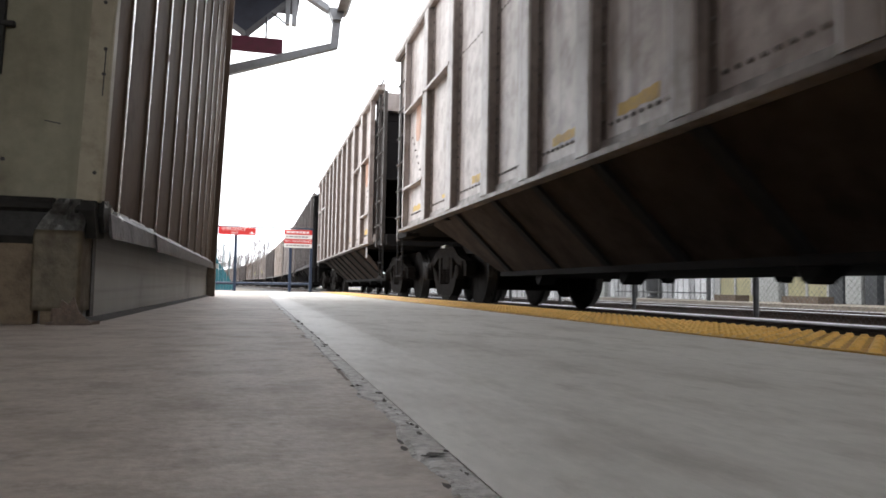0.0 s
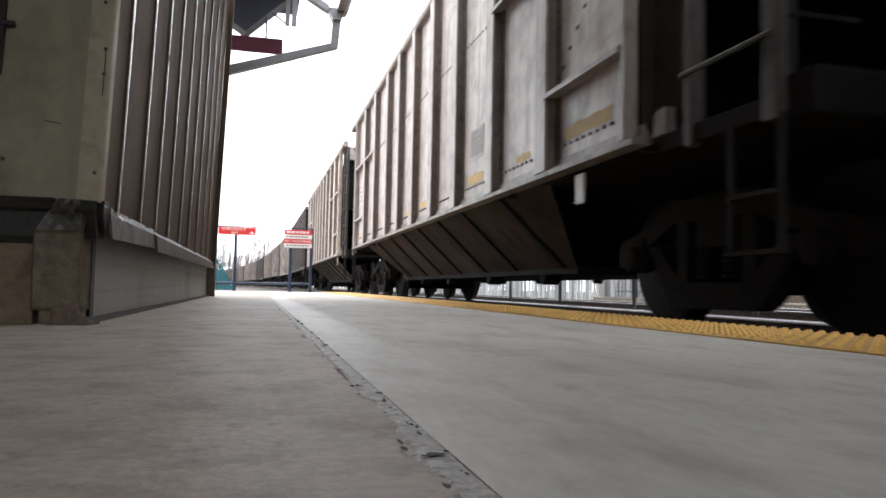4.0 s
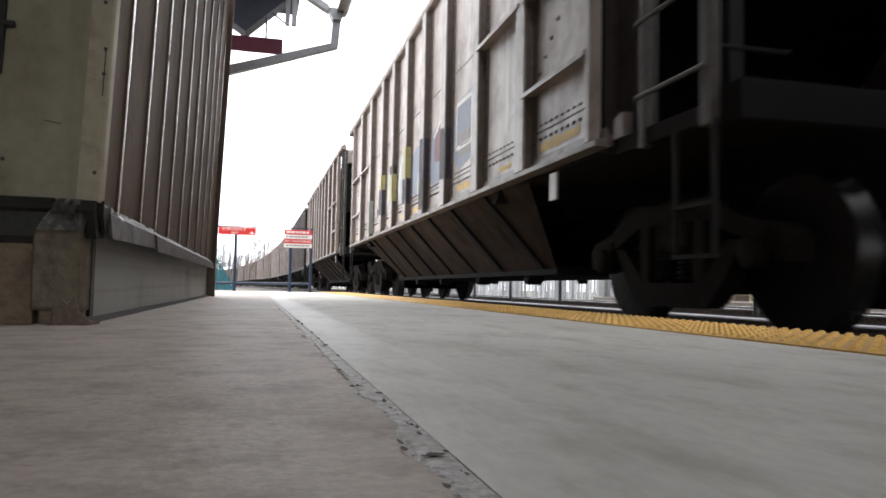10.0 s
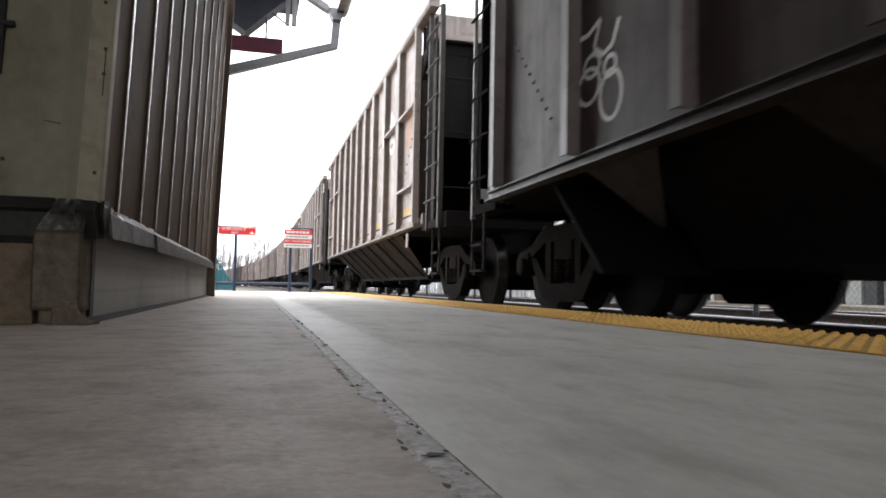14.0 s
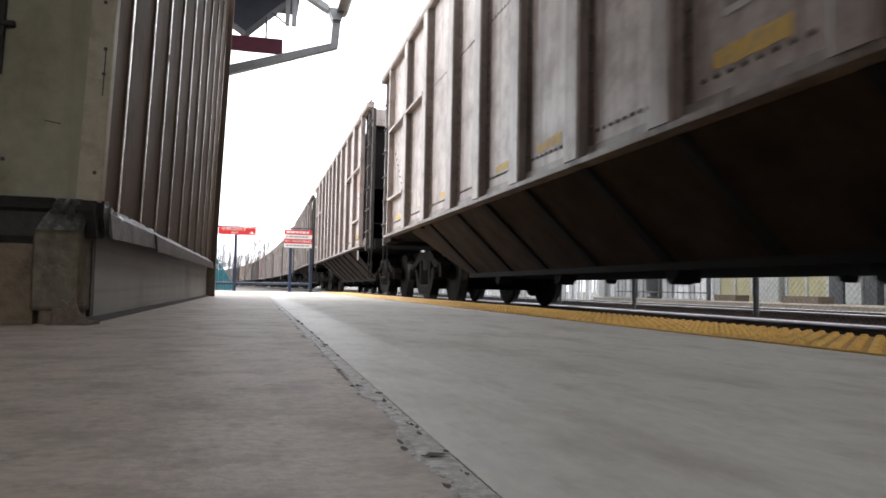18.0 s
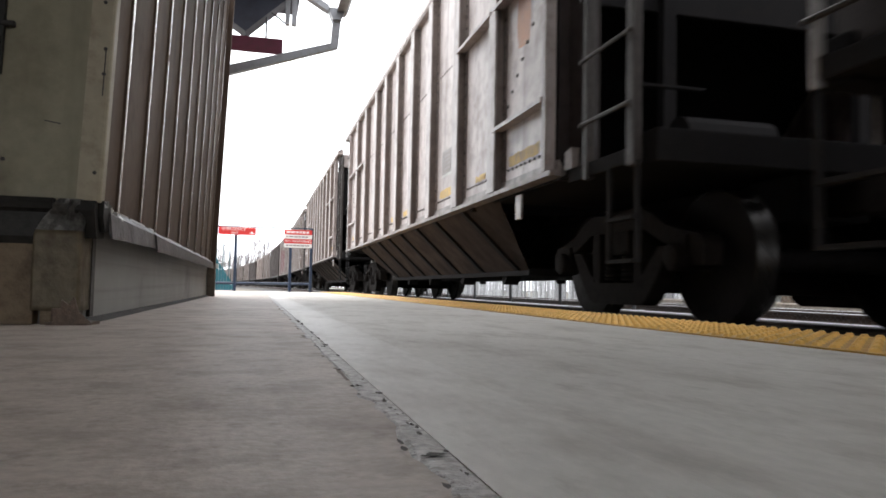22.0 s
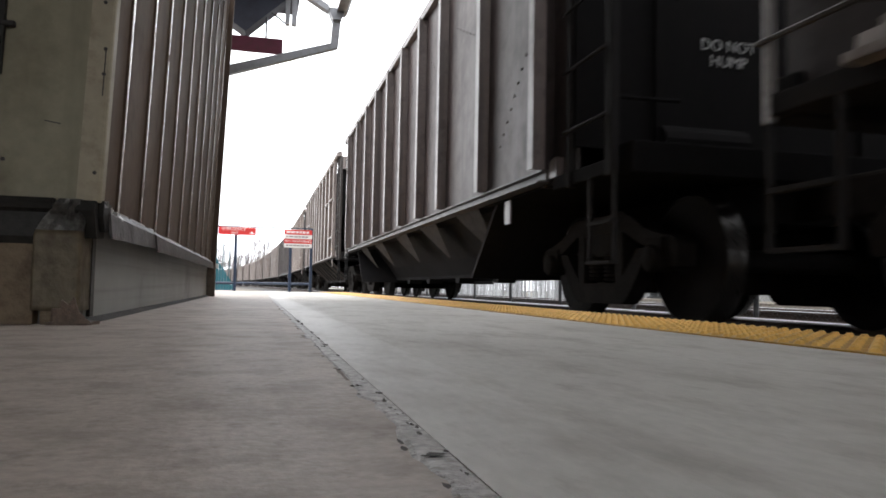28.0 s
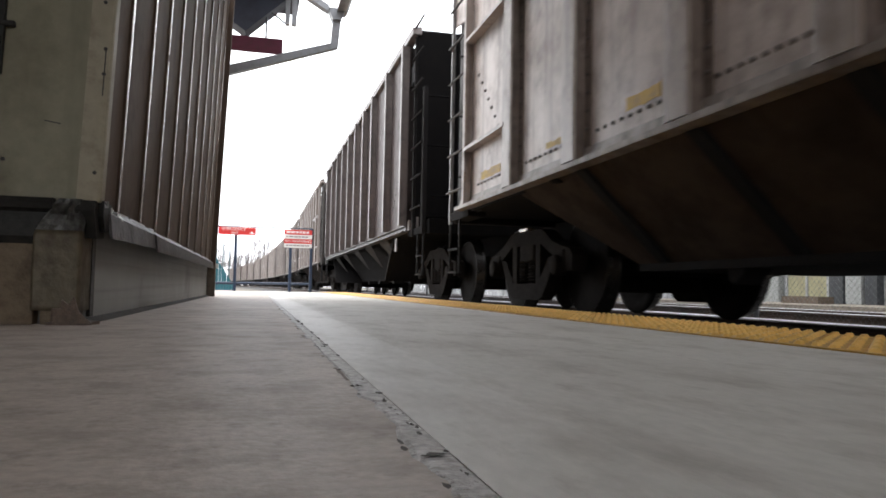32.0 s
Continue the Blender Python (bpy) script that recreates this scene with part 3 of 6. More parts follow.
box(bm, -0.785, -0.748, WY - 0.024, WY - 0.001, 0.887, 0.903, 0.004)
part("clip", bm, M["flash_dark"], strip, "dark clip of the strip")
bm = bmesh.new()
prism(bm, [(WX - 0.064, WY - 0.006), (WX - 0.004, WY - 0.006), (WX + 0.002, WY - 0.003), (WX + 0.005, WY + 0.004), (WX + 0.005, WY + 0.05), (WX - 0.006, WY + 0.05), (WX - 0.006, WY + 0.004), (WX - 0.064, WY + 0.004)], "z", 0.372, WTOP)
part("corner_trim", bm, M["siding_trim"], bld, "folded metal corner trim with screw holes")
bm = bmesh.new()
rod(bm, (0, 0, 0), (0, 0.006, 0), 0.006, 8)
screw = mesh_of("screw", bm, M["crack"])
for x, z in ((-0.477, 0.846), (-0.479, 0.768), (-0.483, 0.992), (-0.493, 0.462), (-0.478, 1.4), (-0.745, 0.489)):
    part("screw", screw, None, bld, "dark screw head", at=pose(x, WY - 0.009, z))
bm = bmesh.new()
box(bm, -0.4955, -0.4925, WY - 0.0085, WY - 0.002, 0.70, 0.846)
part("scratch", bm, M["crack"], bld, "dark vertical scratch")
bm = bmesh.new()
prism(bm, [(-0.650, 0.612), (-0.605, 0.605), (-0.605, 0.608), (-0.650, 0.615)], "y", WY - 0.0012, WY + 0.001)
part("scratch", bm, M["crack"], bld, "short dark scratch")
# standing seams, a thin rounded bright bead each, some with a gap where a clip sits
bm = bmesh.new()
SEAMS = [2.79, 3.29, 3.76, 4.27, 4.86, 5.45, 6.08, 6.70, 7.30, 7.90]
prism(bm, [(WX - 0.02, -0.010), (WX - 0.012, -0.007), (WX - 0.0105, -0.0065), (WX - 0.0105, 0.0065), (WX - 0.012, 0.007), (WX - 0.02, 0.010)], "z", 0.36, WTOP)
seam_rib = mesh_of("seam", bm, M["siding"])
rng = random.Random(31)
for k, y in enumerate(SEAMS):
    s = part("seam", seam_rib, None, bld, "standing seam of the siding", at=pose(0, y, 0))
    cuts = {2: [1.21], 5: [1.30], 8: [0.92, 1.75]}.get(k, [])
    lo_ = 0.362
    for c in cuts + [WTOP - 0.02]:
        bm = bmesh.new()
        prism(bm, [(WX - 0.0114, -0.0062), (WX - 0.0065, -0.005), (WX - 0.0065, 0.005), (WX - 0.0114, 0.0062)], "z", lo_, c)
        part("seam_edge", bm, M["seam"], s, "bright polished seam strip")
        lo_ = c + 0.035
# base
bm = bmesh.new()
box(bm, -4.5, WX - 0.045, WY + 0.05, WEND - 0.12, 0.0, 0.33)
part("base", bm, M["base_metal"], bld, "grey metal-clad base")
bm = bmesh.new()
box(bm, -4.5, WX - 0.165, WY - 0.005, WY + 0.09, 0.0, 0.25, 0.004)
part("base_front", bm, M["base_dark"], bld, "stained concrete base")
bm = bmesh.new()
prism(bm, [(WY - 0.026, 0.378), (WY - 0.034, 0.362), (WY - 0.03, 0.345), (WY - 0.012, 0.335), (WY - 0.018, 0.262), (WY - 0.006, 0.24), (WY + 0.06, 0.25), (WY + 0.06, 0.378)], "x", -4.5, WX - 0.12)
part("front_flashing", bm, M["flash_dark"], bld, "dark crumpled metal flashing")
# post clad in thin sheet, its top pinched in under the trim
bm = bmesh.new()
cols, rws = 26, 22
gridv = []
PX0, PX1, PY = WX - 0.166, WX - 0.037, WY - 0.03
for i in range(cols):
    a = i / (cols - 1)
    row = []
    for j in range(rws):
        b = j / (rws - 1)
        z = 0.042 + 0.335 * b
        pinch = max(0.0, (z - 0.275) / 0.102)
        if a < 0.75:
            f = a / 0.75
            px, py, nx, ny = PX0 + 0.062 * pinch + f * (PX1 - PX0 - 0.068 * pinch), PY, 0.0, -1.0
        else:
            px, py, nx, ny = PX1 - 0.006 * pinch, PY + (a - 0.75) * 4 * 0.15, 1.0, 0.0
        crumple = noise.noise(Vector((px * 26, py * 26, z * 20))) * 0.016 + noise.noise(Vector((px * 70, py * 70, z * 60))) * 0.006
        out = crumple * min(1.5, pinch * 2.6 + 0.07) - 0.004 * pinch
        row.append(bm.verts.new((px + nx * out, py + ny * out, z)))
    gridv.append(row)
coords = [[v.co.copy() for v in row] for row in gridv]
bm.free()
CUT = 15
for name, j0, j1, mt, lb in (("corner_post", 0, CUT, "post_sheet", "rust-stained sheet-clad base post"), ("corner_wrap", CUT, rws - 1, "foil", "crumpled torn metal wrap at the top of the post")):
    bm = bmesh.new()
    gv = [[bm.verts.new(c) for c in row[j0:j1 + 1]] for row in coords]
    for i in range(cols - 1):
        for j in range(j1 - j0):
            bm.faces.new((gv[i][j], gv[i + 1][j], gv[i + 1][j + 1], gv[i][j + 1]))
    bmesh.ops.solidify(bm, geom=bm.faces[:], thickness=0.003)
    part(name, bm, M[mt], bld, lb, smooth=(name == "corner_post"))
bm = bmesh.new()
box(bm, PX0 + 0.02, PX1 - 0.02, PY + 0.03, PY + 0.13, 0.0, 0.30)
part("post_core", bm, M["base_dark"], bld, "dark core of the post")
# black strip added for the dark gap at the edge of the post and under the trim
bm = bmesh.new()
prism(bm, [(PX1 - 0.012, PY + 0.150), (PX1 + 0.003, PY + 0.150), (PX1 + 0.003, PY + 0.20), (PX1 - 0.012, PY + 0.20)], "z", 0.02, 0.35)
part("sealant_strip", bm, M["flash_dark"], bld, "black strip drawn for the dark gap beside the post")
bm = bmesh.new()
box(bm, WX - 0.11, WX - 0.04, WY - 0.036, WY + 0.06, 0.0, 0.05, 0.008)
prism(bm, [(WX - 0.100, 0.004), (WX - 0.085, 0.035), (WX - 0.078, 0.075), (WX - 0.06, 0.062), (WX - 0.045, 0.085), (WX - 0.030, 0.04), (WX - 0.012, 0.022), (WX + 0.008, 0.006)], "y", WY - 0.043, WY - 0.036)
prism(bm, [(WX - 0.12, WY - 0.045), (WX - 0.01, WY - 0.03), (WX + 0.01, WY + 0.05), (WX - 0.05, WY + 0.08)], "z", 0.0, 0.010)
part("post_foot", bm, M["rusty_foot"], bld, "bent metal foot plate")
# dark crumpled end of the flashing over the post
bm = bmesh.new()
prism(bm, [(WY - 0.02, 0.375), (WY - 0.03, 0.345), (WY - 0.005, 0.30), (WY + 0.02, 0.262), (WY + 0.13, 0.27), (WY + 0.13, 0.375)], "x", WX - 0.06, WX - 0.004)
prism(bm, [(WY + 0.01, 0.378), (WY + 0.02, 0.33), (WY + 0.06, 0.285), (WY + 0.13, 0.29), (WY + 0.13, 0.378)], "x", WX - 0.004, WX + 0.012)
part("flashing_end", bm, M["flash_dark"], bld, "dark crumpled end of the flashing")
# two overlapping flashing strips above the base, the near one sagging, its edge bent
def flashing_strip(y0, y1, top, bot, out, seed):
    """A bent sheet strip; top and bot are its heights at the near and the far end."""
    bm = bmesh.new()
    n = 16
    prev = None
    for i in range(n + 1):
        f = i / n
        y = y0 + (y1 - y0) * f
        zt, zb = top[0] + (top[1] - top[0]) * f, bot[0] + (bot[1] - bot[0]) * f
        d = 0.006 * noise.noise(Vector((y * 5, seed, 0))) + 0.003 * noise.noise(Vector((y * 17, seed, 3)))
        e = 0.005 * noise.noise(Vector((y * 7, seed, 8)))
        x = WX + out
        cur = [bm.verts.new(c) for c in ((WX - 0.05, y, zt + 0.012), (WX - 0.004, y, zt + 0.008), (x + 0.012 + d, y, zt - 0.016), (x + 0.022 + d, y, zb + e), (x + 0.014 + d, y, zb + 0.004 + e), (x + 0.002 + d, y, zt - 0.024), (WX - 0.05, y, zt))]
        if prev:
            for k in range(7):
                bm.faces.new((prev[k], prev[(k + 1) % 7], cur[(k + 1) % 7], cur[k]))
        else:
            bm.faces.new(cur)
        prev = cur
    bm.faces.new(prev[::-1])
    strip_ = part("flashing", bm, M["flashing"], bld, "dented brown-grey metal flashing strip")
    bm = bmesh.new()
    for i in range(n):
        if noise.noise(Vector((i * 0.9, seed * 3.1, 0))) < -0.12:
            continue
        f, g = i / n, (i + 1) / n
        za, zb = top[0] + (top[1] - top[0]) * f, top[0] + (top[1] - top[0]) * g
        rod(bm, (WX - 0.002, y0 + (y1 - y0) * f, za + 0.008), (WX - 0.002, y0 + (y1 - y0) * g, zb + 0.008), 0.0028, 6)
    tagged(part("worn_edge", bm, M["bright"], strip_, "bright upper edge of the strip"), kind="stuff")
    return strip_


flashing_strip(WY + 0.10, 3.64, (0.362, 0.366), (0.268, 0.288), 0.004, 1)
flashing_strip(3.56, 7.95, (0.362, 0.368), (0.272, 0.288), 0.012, 2)
# torn bright scraps at the near end of the flashing
rng = random.Random(77)
for k in range(5):
    bm = bmesh.new()
    y, z = WY + 0.02 + 0.075 * k, 0.372 - 0.006 * k + rng.uniform(-0.008, 0.008)
    q = [(WX + 0.006 + rng.uniform(0, 0.014), y + rng.uniform(-0.02, 0.03) + dy, z + dz) for dy, dz in ((0, 0), (0.05, 0.006), (0.06, -0.012), (0.01, -0.02))]
    bm.faces.new([bm.verts.new(c) for c in q])
    bmesh.ops.solidify(bm, geom=bm.faces[:], thickness=0.002)
    part("torn_scrap", bm, M["bright"] if k in (1, 3) else M["foil"], bld, "torn scrap of bright sheet metal")
bm = bmesh.new()
box(bm, WX - 0.09, WX + 0.035, WEND - 0.13, WEND + 0.02, 0.0, 0.33, 0.005)
part("end_post", bm, M["base_conc"], bld, "brown square end post")
bm = bmesh.new()
prism(bm, [(WX - 0.06, WEND - 0.09), (WX + 0.03, WEND - 0.09), (WX + 0.03, WEND + 0.03), (WX - 0.06, WEND + 0.03)], "z", 0.33, WTOP)
part("end_trim", bm, M["siding"], bld, "brown metal end trim")
bm = bmesh.new()
prism(bm, [(0.02, 0.30), (0.15, 0.32), (0.15, 0.35), (0.02, 0.355)], "x", WX - 0.02, WX + 0.055)
part("bracket", bm, M["bright"], bld, "small grey metal bracket", at=pose(0, WEND, 0))
# dark strip painted for the shadow gap at the foot of the wall
bm = bmesh.new()
prism(bm, [(WX - 0.046, 0.0), (WX - 0.018, 0.0), (WX - 0.030, 0.010), (WX - 0.046, 0.017)], "y", WY + 0.1, WEND - 0.12)
part("caulk", bm, M["crack"], bld, "dark strip painted for the shadow line at the wall foot")

# the old walls lean a little towards the track above the base
leaning = set()
for o in bld.children_recursive:
    if o.data and o.data.name not in leaning and o.name.split(".")[0] not in ("base", "base_front", "corner_post", "corner_wrap", "post_core", "sealant_strip", "post_foot", "caulk", "end_post", "screw"):
        leaning.add(o.data.name)
        for v in o.data.vertices:
            if v.co.z > 0.3:
                v.co.x += 0.034 * (v.co.z - 0.3)

BACK = -7.0
# plain wall added behind the camera, unseen: closes off light to the covered platform
bm = bmesh.new()
box(bm, -4.62, -4.5, BACK, WY - 0.004, 0.0, 3.355)
solid("wall_west", bm, M["siding"], "plain brown wall added out of view to hold back light", "wall", "structure")

# canopy over the platform
EAVE = 0.80
can = thing("canopy", "grey metal canopy roof with a gutter over the platform", "canopy")
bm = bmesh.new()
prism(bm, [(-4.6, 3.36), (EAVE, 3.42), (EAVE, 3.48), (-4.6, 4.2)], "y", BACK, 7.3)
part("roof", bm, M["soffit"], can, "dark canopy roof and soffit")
bm = bmesh.new()
prism(bm, [(EAVE, 3.36), (EAVE + 0.11, 3.36), (EAVE + 0.14, 3.40), (EAVE + 0.14, 3.50), (EAVE + 0.125, 3.50), (EAVE + 0.10, 3.39), (EAVE, 3.39)], "y", BACK, WEND + 0.4)
part("gutter", bm, M["gutter"], can, "grey box gutter")
# roof strip added out of view: it shades the train side and the platform
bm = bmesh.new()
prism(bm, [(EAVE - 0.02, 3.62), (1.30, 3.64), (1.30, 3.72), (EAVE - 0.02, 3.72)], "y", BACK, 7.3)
part("wide_roof", bm, M["soffit"], can, "dark unseen roof strip added to shade train and platform")
spout = thing("downspout", "grey metal downspout bent from the gutter to the wall", "downspout")
bm = bmesh.new()
SY = WEND + 0.3
prism(bm, [(0.70, 3.40), (0.90, 3.40), (0.85, 3.26), (0.755, 3.26)], "y", SY - 0.08, SY + 0.08)
part("outlet", bm, M["gutter"], spout, "tapered gutter outlet")
bm = bmesh.new()
prism(bm, [(0.757, 3.27), (0.85, 3.27), (0.825, 2.94), (0.74, 2.965)], "y", SY - 0.04, SY + 0.04)
part("drop", bm, M["gutter"], spout)
bm = bmesh.new()
prism(bm, [(0.735, 2.985), (0.823, 2.938), (WX + 0.02, 2.49), (WX + 0.02, 2.60)], "y", SY - 0.041, SY + 0.041)
part("slanted_pipe", bm, M["gutter"], spout)

board = thing("hanging_sign", "maroon sign board hanging on thin rods from the canopy", "sign")
bm = bmesh.new()
box(bm, -0.48, 0.21, 9.52, 9.57, 3.10, 3.292, 0.004)
part("board", bm, M["maroon"], board)
for x, z in ((-0.255, 3.36), (0.0, 3.6)):
    bm = bmesh.new()
    rod(bm, (x, 9.545, 3.285), (x, 9.545, z), 0.012, 6)
    part("rod", bm, M["dark_item"], board)
bm = bmesh.new()
prism(bm, [(-4.6, 3.95), (0.42, 3.95), (0.42, 4.05), (-4.6, 4.25)], "y", WEND - 0.3, 10.4)
part("roof_end", bm, M["soffit"], can, "raised roof end")
bm = bmesh.new()
prism(bm, [(-0.9, 3.9), (-0.5, 3.49), (-0.257, 3.33), (0.30, 3.85), (0.30, 4.0), (-0.9, 4.0)], "y", 9.45, 9.75)
part("gable", bm, M["soffit"], can, "dark blue grey gable panel")
for x0, x1 in ((0.235, 0.29), (0.315, 0.375)):
    bm = bmesh.new()
    box(bm, x0, x1, 9.46, 9.54, 3.475, 3.98, 0.004)
    part("hanger", bm, M["gutter"], can, "grey metal hanger")
bm = bmesh.new()
rod(bm, (0.06, 9.5, 3.62), (0.25, 9.5, 3.485), 0.01, 6)
part("brace", bm, M["dark_item"], can)
bm = bmesh.new()
prism(bm, [(0.42, 3.50), (0.70, 3.34), (0.70, 3.42), (0.48, 3.54)], "y", SY - 0.1, SY + 0.02)
part("fascia", bm, M["gutter"], can, "grey sloping fascia end")

# ---------------------------------------------------------------- end gate of the platform
GY = 16.0
gate = thing("gate", "blue steel gate and railing across the platform end", "gate")
for x, z1 in ((-0.475, 1.18), (0.655, 0.95), (1.09, 1.36)):
    bm = bmesh.new()
    box(bm, x - 0.03, x + 0.03, GY - 0.03, GY + 0.03, 0.0, z1, 0.004)
    part("post", bm, M["blue_steel"], gate)
for z, r in ((0.155, 0.028), (1.345, 0.012)):
    bm = bmesh.new()
    rod(bm, (-1.6, GY, z), (1.1, GY, z + 0.02), r, 8)
    part("rail", bm, M["blue_steel"], gate)
for i in range(8):
    bm = bmesh.new()
    x = -1.5 + i * 0.13
    box(bm, x - 0.006, x + 0.006, GY - 0.006, GY + 0.006, 0.17, 1.33)
    part("bar", bm, M["teal"], gate, "thin teal bar")
esign = thing("exit_sign", "red emergency exit sign with white letters and an arrow", "sign")
bm = bmesh.new()
box(bm, -0.83, -0.07, GY - 0.05, GY - 0.036, 1.175, 1.335, 0.003)
part("plate", bm, M["sign_red"], esign)
flat = pose(0, 0, 0, 90, 0, 0)
part("lettering", lettering("EMERGENCY", 0.085, M["sign_white"]), None, esign, at=pose(-0.52, GY - 0.052, 1.293) @ flat)
part("lettering", lettering("EXIT", 0.07, M["sign_white"]), None, esign, at=pose(-0.50, GY - 0.052, 1.215) @ flat)
bm = bmesh.new()
prism(bm, [(-0.21, 1.20), (-0.155, 1.255), (-0.10, 1.20), (-0.135, 1.21), (-0.155, 1.20), (-0.175, 1.21)], "y", GY - 0.053, GY - 0.0495)
part("arrow", bm, M["sign_white"], esign, "white arrow")
wsign = thing("warning_sign", "red and white warning sign in four bands on the gate", "sign")
for i, (mt, z0, z1) in enumerate(((M["sign_red"], 1.225, 1.325), (M["sign_white"], 1.135, 1.22), (M["sign_red"], 1.035, 1.13), (M["sign_white"], 0.945, 1.03))):
    bm = bmesh.new()
    box(bm, 0.515, 1.10, GY - 0.05, GY - 0.036, z0, z1)
    p = part("band", bm, mt, wsign, "red band" if i % 2 == 0 else "white band")
    if i == 2:
        part("lettering", lettering("NO TRESPASSING", 0.07, M["sign_white"]), None, p, at=pose(0.81, GY - 0.052, (z0 + z1) / 2) @ flat)
    else:
        bm = bmesh.new()
        x = 0.56
        rr = random.Random(i)
        while x < 1.03:
            w = rr.uniform(0.03, 0.09)
            box(bm, x, min(x + w, 1.06), GY - 0.053, GY - 0.0495, z0 + 0.028, z1 - 0.028)
            x += w + 0.02
        part("writing_bar", bm, M["sign_white"] if i == 0 else M["stencil_dark"], p)

# teal stair flank beyond the gate
stair = thing("ramp_fence", "teal sheet fence sloping down beside the platform end", "fence")
for i in range(14):
    bm = bmesh.new()
    x = -1.70 + i * 0.075
    zt = 1.70 - (x + 1.70) * 1.55
    prism(bm, [(x, -0.5), (x + 0.068, -0.5), (x + 0.068, zt - 0.10), (x, zt)], "y", 22.0, 22.03 + 0.012 * (i % 2))
    part("board", bm, M["teal"], stair)

# ---------------------------------------------------------------- fence between the tracks
FX, F0, FSTEP = 5.95, 7.84, 3.02
fence = thing("chain_link_fence", "galvanised chain-link fence on dark posts between the tracks", "fence")
bm = bmesh.new()
rod(bm, (0, 0, -0.35), (0, 0, 1.75), 0.035, 8)
box(bm, -0.05, 0.05, -0.05, 0.05, 1.75, 1.77)
postm = mesh_of("post", bm, M["post"])
for k in range(-3, 12):
    part("post", postm, None, fence, at=pose(FX, F0 + FSTEP * k, 0))
bm = bmesh.new()
y = -1.5
while y < 41:
    for sgn in (-1, 1):
        ya, yb = (y, y + 1.8) if sgn > 0 else (y + 1.8, y)
        v = [bm.verts.new(p) for p in ((FX + 0.002 * sgn, ya - 0.0022, -0.2), (FX + 0.002 * sgn, ya + 0.0022, -0.2), (FX + 0.002 * sgn, yb + 0.0022, 1.6), (FX + 0.002 * sgn, yb - 0.0022, 1.6),
                                       (FX + 0.0045 * sgn, ya, -0.2), (FX + 0.0045 * sgn, yb, 1.6))]
        bm.faces.new((v[0], v[1], v[2], v[3]))
        bm.faces.new((v[1], v[4], v[5], v[2]))
        bm.faces.new((v[4], v[0], v[3], v[5]))
    y += 0.075
part("wire_mesh", bm, M["galv"], fence, "diamond wire mesh")
bm = bmesh.new()
rod(bm, (FX, -1.5, 1.68), (FX, 42, 1.68), 0.02, 6)
part("top_rail", bm, M["galv"], fence)

# white rod added for the bright head of the near track's far rail
pipe = thing("conduit", "white rod standing in for the bright far rail head", "pipe")
for k in range(-1, 8):
    bm = bmesh.new()
    rod(bm, (5.60, k * 5.0, -0.156), (5.60, k * 5.0 + 4.99, -0.156), 0.024, 10)
    part("pipe_length", bm, M["rail_white"], pipe)
    bm = bmesh.new()
    rod(bm, (5.60, k * 5.0 + 4.93, -0.156), (5.60, k * 5.0 + 5.06, -0.156), 0.03, 10)
    part("sleeve", bm, M["rail_white"], pipe)

# ---------------------------------------------------------------- opposite platform
PX, PEND = 9.9, 21.0
opp = thing("opposite_platform", "weathered concrete platform across the tracks", "platform", kind="structure")
bm = bmesh.new()
prism(bm, [(PX, -20), (PX, PEND - 0.5), (PX + 0.15, PEND - 0.12), (PX + 0.6, PEND), (30, PEND), (30, -20)], "z", -0.11, -0.035)
part("coping", bm, M["old_coping"], opp, "weathered concrete coping")
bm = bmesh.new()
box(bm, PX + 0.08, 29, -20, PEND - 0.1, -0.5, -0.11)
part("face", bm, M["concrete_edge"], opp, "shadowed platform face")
BX = 13.0
hall = thing("station_building", "pale station building with cream-yellow window panels", "building")
bm = bmesh.new()
box(bm, BX + 0.06, 20, -16, 26.5, -0.3, 4.2)
part("wall", bm, M["pale_wall"], hall)
bm = bmesh.new()
prism(bm, [(BX - 1.2, 4.1), (16.5, 5.6), (21, 4.1), (21, 4.25), (16.5, 5.8), (BX - 1.2, 4.25)], "y", -16.5, 27)
part("roof", bm, M["roof"], hall)
for y0, y1 in ((17.25, 18.75), (14.5, 15.95), (10.6, 12.1), (7.3, 8.9), (4, 5.5), (0.5, 2.0)):
    bm = bmesh.new()
    box(bm, BX, BX + 0.1, y0, y1, -0.036, 2.2)
    p = part("window_panel", bm, M["yellow_panel"], hall, "cream-yellow window panel")
    for yy in (y0 + 0.03, (y0 + y1) / 2, y1 - 0.03):
        bm = bmesh.new()
        box(bm, BX - 0.03, BX + 0.02, yy - 0.035, yy + 0.035, 0.12, 2.2)
        part("mullion", bm, M["pale_wall"], p, "pale window bar")
for y0, y1, mt in ((16.1, 17.1, "pillar"), (13.97, 14.4, "dark_item"), (13.45, 13.9, "pillar"), (25.8, 26.3, "pillar"), (13.02, 13.34, "dark_item"), (12.22, 12.62, "dark_item"), (9.4, 10.0, "pillar"), (6.2, 6.8, "dark_item")):
    bm = bmesh.new()
    box(bm, BX - 0.12, BX + 0.1, y0, y1, -0.036, 4.1, 0.01)
    part("pilaster", bm, M[mt], hall, "dark pilaster" if mt == "dark_item" else "grey pilaster")
for k in range(22):
    y = 19.1 + k * 0.31
    bm = bmesh.new()
    box(bm, BX, BX + 0.08, y, y + (0.24 if k % 3 else 0.12), -0.036, 3.6)
    part("wall_board", bm, M["pale_board"], hall)
rail = thing("railing", "low dark metal railing on the opposite platform", "railing")
bm = bmesh.new()
rod(bm, (11.4, 16.8, 0.16), (11.4, 22.0, 0.16), 0.018, 6)
